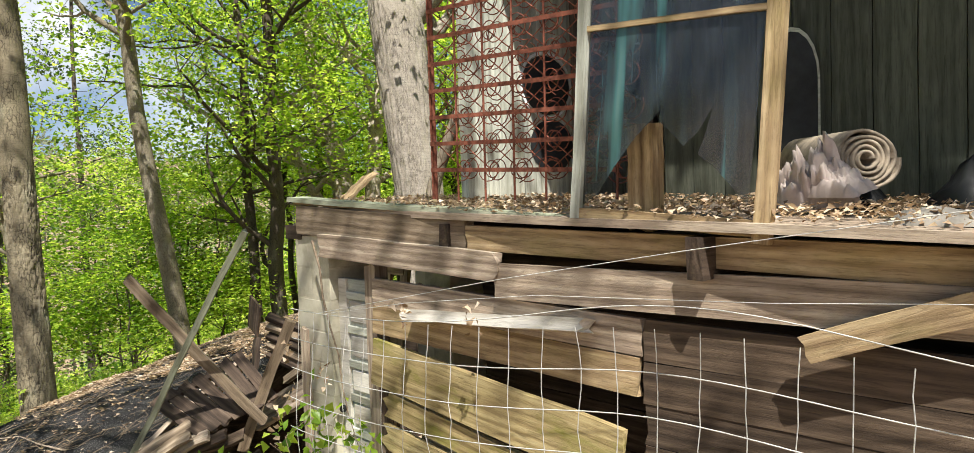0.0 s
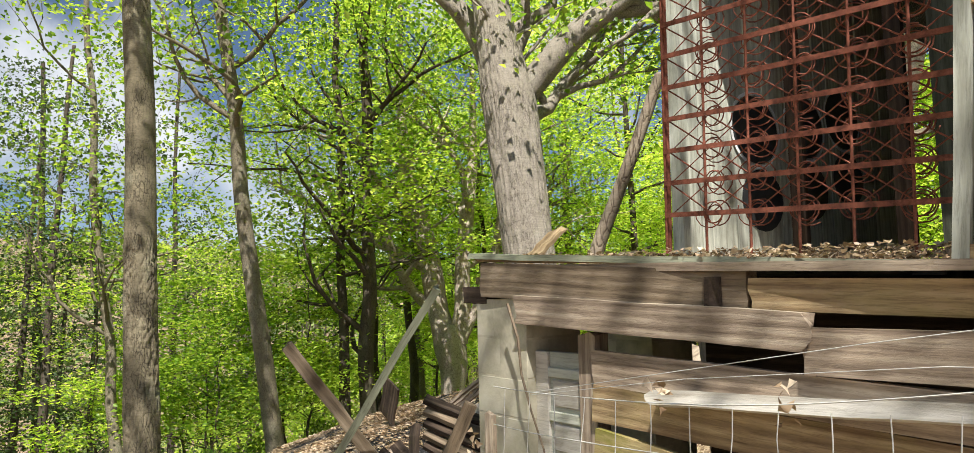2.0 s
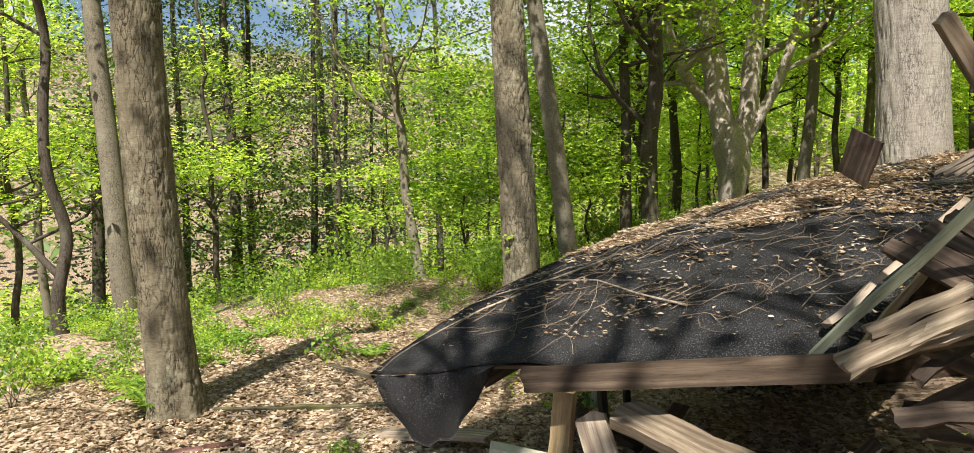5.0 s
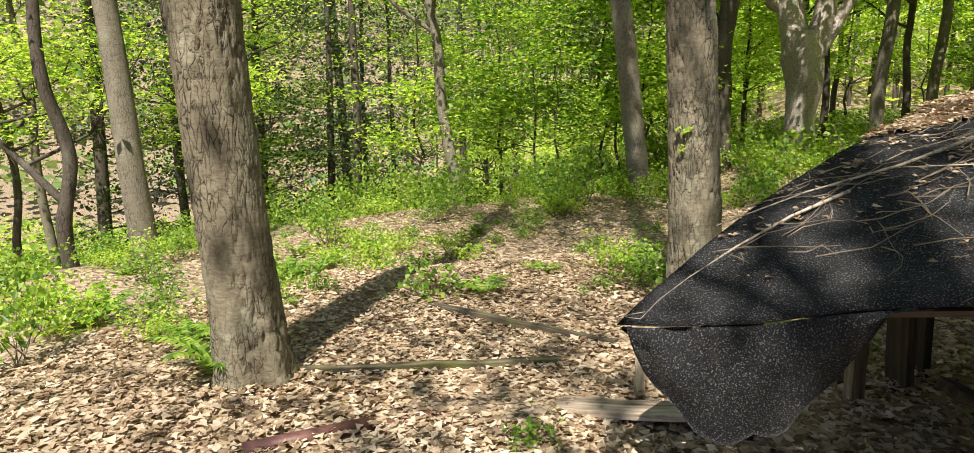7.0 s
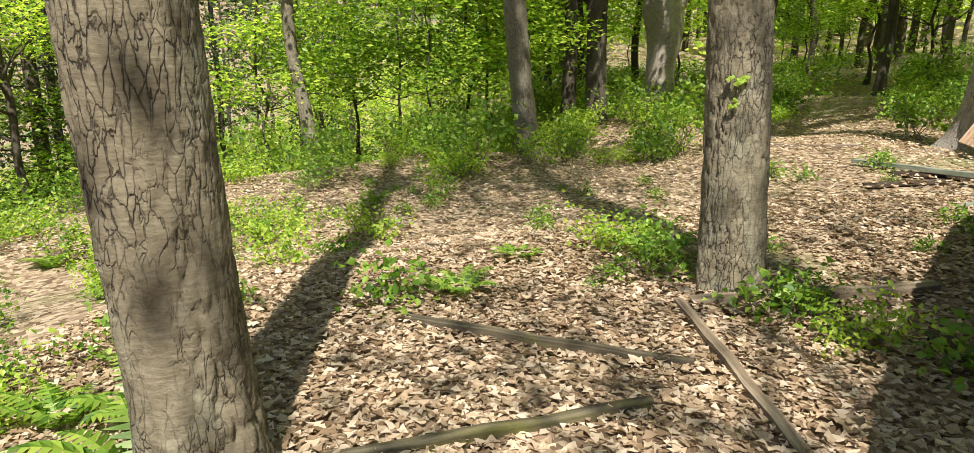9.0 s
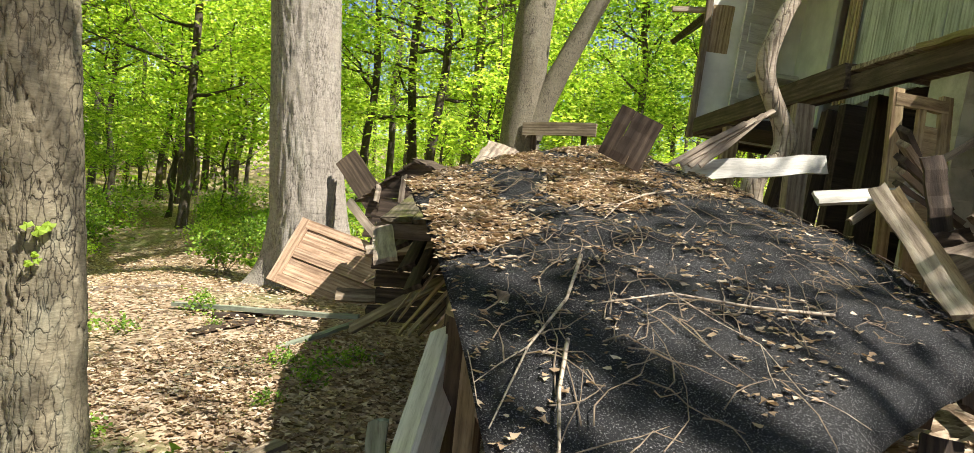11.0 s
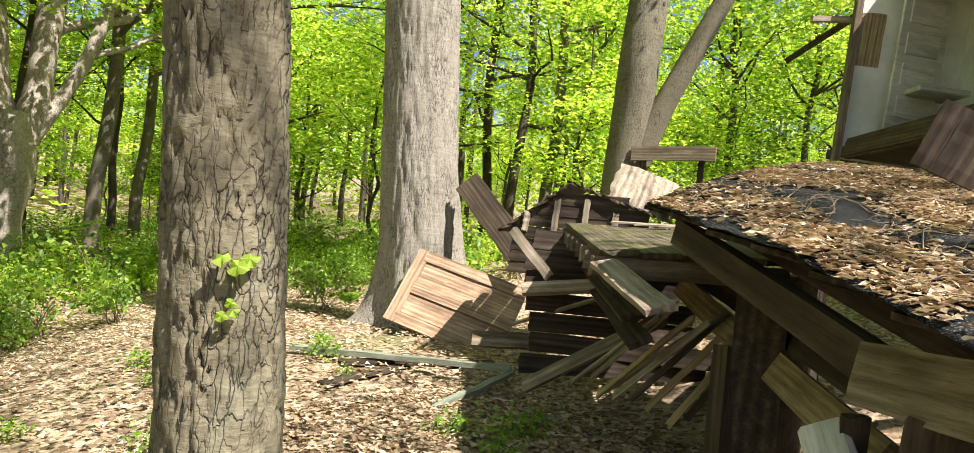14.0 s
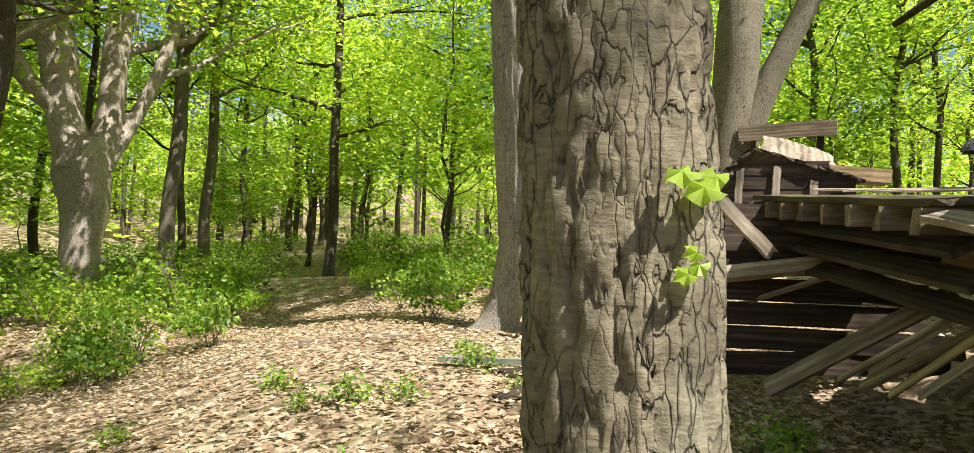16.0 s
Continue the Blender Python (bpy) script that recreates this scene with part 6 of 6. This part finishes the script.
def litter(n, x0, x1, y0, y1, size, seed):
    g = np.random.default_rng(seed)
    x, y = g.uniform(x0, x1, n), g.uniform(y0, y1, n)
    return litter_mesh("litter", np.stack([x, y, ground_heights(x, y) + 0.03 + g.uniform(0, 0.02, n)], 1), size, LEAF_DRY, 0.86, seed)


solid("leaf_litter", litter(72000, -8.5, -2.0, 2.5, 9.5, 0.052, 41), LEAF_DRY, "dry brown maple leaves on the forest floor", "leaf litter", kind="stuff")
solid("leaf_litter", litter(40000, -12, 1, 8.5, 19, 0.056, 42), LEAF_DRY, "dry brown maple leaves on the forest floor", "leaf litter", kind="stuff")
dl = random.Random(9)
pos = []
for _ in range(6500):
    s, v = dl.uniform(0.1, 4.6), dl.uniform(0.05, 1.6)
    p = hp(s, v, 0.79 - 0.026 * s + dl.uniform(0, 0.05))
    pos.append(tuple(p))
solid("deck_litter", litter_mesh("deck_litter", np.array(pos), 0.034, LEAF_DRY, 0.7, 43), LEAF_DRY, "dry leaves piled on the deck", "leaf litter", kind="stuff")
# vine leaves on the maple by the path
vine = thing("vine_sprig", "fresh green creeper leaves on the maple trunk", "vine")
for x, y, z, s in ((-5.02, 7.235, 0.20, 0.055), (-4.98, 7.225, 0.18, 0.06), (-4.95, 7.23, 0.20, 0.05), (-5.01, 7.235, 0.05, 0.035), (-4.98, 7.23, 0.06, 0.035), (-4.99, 7.235, 0.085, 0.03)):
    bm = bmesh.new()
    n = 14
    vs = [bm.verts.new((s * 0.5 * (1 + 0.17 * math.cos(3 * k * math.tau / n)) * math.cos(k * math.tau / n), s * 0.5 * (0.85 + 0.17 * math.cos(3 * k * math.tau / n)) * math.sin(k * math.tau / n), 0.01 * math.cos(2 * k))) for k in range(n)]
    c = bm.verts.new((0, 0, 0.012))
    for k in range(n):
        bm.faces.new((vs[k], vs[(k + 1) % n], c))
    part("vine_leaf", bm, LEAF_LOW, vine, at=Matrix.Translation((x - 0.01, y + 0.095, z)) @ pose(0, 0, 0, 55 + rnd(-20, 20), rnd(-20, 20), -30 + rnd(-30, 30)))
# ---- forest ----
def forest_kind(kind_name, label, h, r, bark, leaf, size, per, seed, n, lo, length):
    return make_tree(kind_name, label, (0, 0, 0), straight(h, rnd(-0.03, 0.03), rnd(-0.03, 0.03), 0.12, seed), taper(r, r * 0.4), bark, canopy(n, seed, lo, 1.0, length, 2), leaf, size, per, seed, 0.5, 0.12,
                     segs=10, furrow=0.01, step=0.4, group="forest trees", flat=0.75)


KINDS = [forest_kind("forest_tree", "tall thin woodland tree with bright spring leaves", 15, 0.15, BARK_DARK, LEAF_BRIGHT, 0.14, 22, 101, 13, 0.25, 3.2),
         forest_kind("forest_tree", "tall thin woodland tree with bright spring leaves", 17, 0.19, BARK_MAPLE, LEAF_BRIGHT, 0.14, 22, 102, 13, 0.3, 3.6),
         forest_kind("forest_tree", "tall thin woodland tree with bright spring leaves", 13, 0.12, BARK_DARK, LEAF_BRIGHT, 0.14, 22, 103, 13, 0.2, 2.8),
         forest_kind("sapling", "leafy sapling in the woodland understorey", 6, 0.05, BARK_DARK, LEAF_BRIGHT, 0.13, 24, 104, 14, 0.15, 1.8),
         forest_kind("sapling", "leafy sapling in the woodland understorey", 4.5, 0.04, BARK_DARK, LEAF_MAPLE, 0.13, 22, 105, 12, 0.12, 1.5)]
rf = random.Random(77)
spots = []


def clear_of_path(x, y):
    """Woods stand round the clearing, never in it."""
    if -13 < x < 9 and -6 < y < 16:
        return False
    return True


def plant(kind, x, y, s):
    return copy_thing(KINDS[kind], Matrix.Translation((x, y, gz(x, y) - 0.1)) @ pose(0, 0, 0, 0, 0, rf.uniform(0, 360)) @ Matrix.Diagonal((s, s, s, 1)))


tries = 0
while len(spots) < 115 and tries < 4000:
    tries += 1
    r, a = 12 + 34 * rf.random() ** 0.8, rf.uniform(-1.9, 1.25)
    x, y = -4 + r * math.sin(-a), 6 + r * math.cos(a)
    if not clear_of_path(x, y) or any((x - p) ** 2 + (y - q) ** 2 < 4.5 for p, q in spots):
        continue
    if a > 0.2 and rf.random() < 0.86:
        continue
    # the trail that leads on from the clearing
    if abs((x + 5) - (y - 8) * 0.45) < 1.6 and y < 24:
        continue
    spots.append((x, y))
    plant(rf.choice([0, 1, 2, 2, 3, 3, 4]), x, y, rf.uniform(0.8, 1.25))
for k, (x, y) in zip(KINDS, [(2, 24), (9, 20), (-1, 27), (7, 17), (-8, 19)]):
    k.matrix_basis = Matrix.Translation((x, y, gz(x, y) - 0.1))
# young growth on the slope below the collapsed roof
for kind, x, y, size in ((3, -8.6, 19.9, 0.95), (3, -7.3, 18.8, 0.8), (4, -10.0, 18.6, 1.0), (3, -11.6, 20.6, 1.0), (4, -8.9, 17.2, 0.8), (3, -13.4, 19.0, 0.9)):
    plant(kind, x, y, size)


# ---- dead-limbed hemlocks on the slope ----
def hemlock(seed, h, r):
    g = random.Random(seed)
    limbs = [(0.12 + 0.85 * i / 40, g.uniform(0, 360), g.uniform(-0.25, 0.1), g.uniform(0.9, 2.2) * (1.1 - 0.6 * i / 40), 0.16, 1) for i in range(40)]
    return make_tree("hemlock", "straight hemlock with many thin dead twigs", (0, 0, 0), straight(h, g.uniform(-0.05, 0), 0, 0.04, seed), taper(r, r * 0.35), BARK_DARK, limbs, LEAF_DARK, 0.075, 16, seed, 0.3, 0.08,
                     segs=10, furrow=0.008, step=0.35, group="hemlocks", flat=0.4)


HEM = [hemlock(301, 14, 0.14), hemlock(302, 12, 0.11), hemlock(303, 13, 0.10)]
hr = random.Random(5)
for i, (x, y) in enumerate(((-20.7, 24.8), (-19.7, 25.9), (-18.9, 26.9), (-22.4, 22.6), (-18.4, 23.4), (-24.2, 21.0), (-21.5, 27.8), (-23.8, 24.6), (-16.4, 28.4), (-26.0, 19.0), (-25.5, 23.0))):
    m = Matrix.Translation((x, y, gz(x, y) - 0.1)) @ pose(0, 0, 0, 0, 0, hr.uniform(0, 360)) @ Matrix.Diagonal((1.35, 1.35, 1.3, 1))
    if i < 3:
        HEM[i].matrix_basis = m
    else:
        copy_thing(HEM[i % 3], m)

# ---- distant woods ----
def far_woods(name, label, n, r0, r1, a0, a1, size, height, leaf, seed, wide=1.2, thick=0.35, per=40):
    """Leaves gathered in flat, layered sprays over a stretch of ground."""
    g = np.random.default_rng(seed)
    m = n // per
    r, a = np.sqrt(g.uniform(r0 * r0, r1 * r1, m)), g.uniform(a0, a1, m)
    x, y = -4 - r * np.sin(a), 6 + r * np.cos(a)
    keep = (np.abs((x + 5) - (y - 8) * 0.45) > 1.5) & ((x < -3) | (y > 15))
    x, y = x[keep], y[keep]
    m = len(x)
    clump = np.sin(x * 0.21 + 1.3) * np.cos(y * 0.17) + np.sin(x * 0.07 + y * 0.05)
    z = ground_heights(x, y) + g.uniform(0.05, 1, m) ** 0.7 * height * (0.75 + 0.18 * clump)
    c = np.repeat(np.stack([x, y, z], 1), per, 0)
    off = g.normal(size=c.shape) * [wide, wide, thick]
    off[:, 2] -= 0.12 * (off[:, 0] ** 2 + off[:, 1] ** 2) / wide
    return solid(name, leaves_mesh(name, c + off, size, leaf, 0.7, seed, 0.9), leaf, label, "woods", kind="stuff")


far_woods("slope_growth", "low green growth on the slope below the clearing", 60000, 13.5, 40, 0.42, 1.75, 0.10, 0.9, LEAF_LOW, 65, 0.5, 0.14)
far_woods("wood_floor_growth", "low green growth under the woodland trees", 60000, 13, 42, -1.2, 0.42, 0.10, 0.7, LEAF_LOW, 66, 0.5, 0.12)
far_woods("far_woods", "dense leafy woods beyond the clearing", 70000, 44, 76, -1.9, 0.15, 0.42, 15, LEAF_BRIGHT, 61, 1.6, 0.4)
far_woods("valley_woods", "sunlit green treetops in the valley", 90000, 26, 70, 0.05, 1.9, 0.26, 8, LEAF_BRIGHT, 62, 1.1, 0.3)
far_woods("hill_woods", "hazy wooded hillside across the valley", 24000, 110, 340, 0.0, 2.0, 1.5, 9, LEAF_BARE, 63, 3.0, 1.5, 12)
far_woods("hill_greenery", "pale green trees on the far hillside", 34000, 75, 300, 0.0, 2.0, 1.4, 10, LEAF_FAR, 64, 2.5, 1.2, 20)
trunks = bmesh.new()
tg = random.Random(88)
for _ in range(170):
    r, a = tg.uniform(40, 70), tg.uniform(-1.9, 0.6)
    x, y = -4 - r * math.sin(a), 6 + r * math.cos(a)
    z = gz(x, y)
    tube(trunks, [(x, y, z - 0.3), (x + tg.uniform(-0.4, 0.4), y, z + 8), (x + tg.uniform(-0.8, 0.8), y, z + 16)], [tg.uniform(0.1, 0.24), 0.12, 0.05], 6, False)
solid("far_trunks", trunks, BARK_DARK, "dark tree trunks deep in the woods", "woods", kind="stuff")
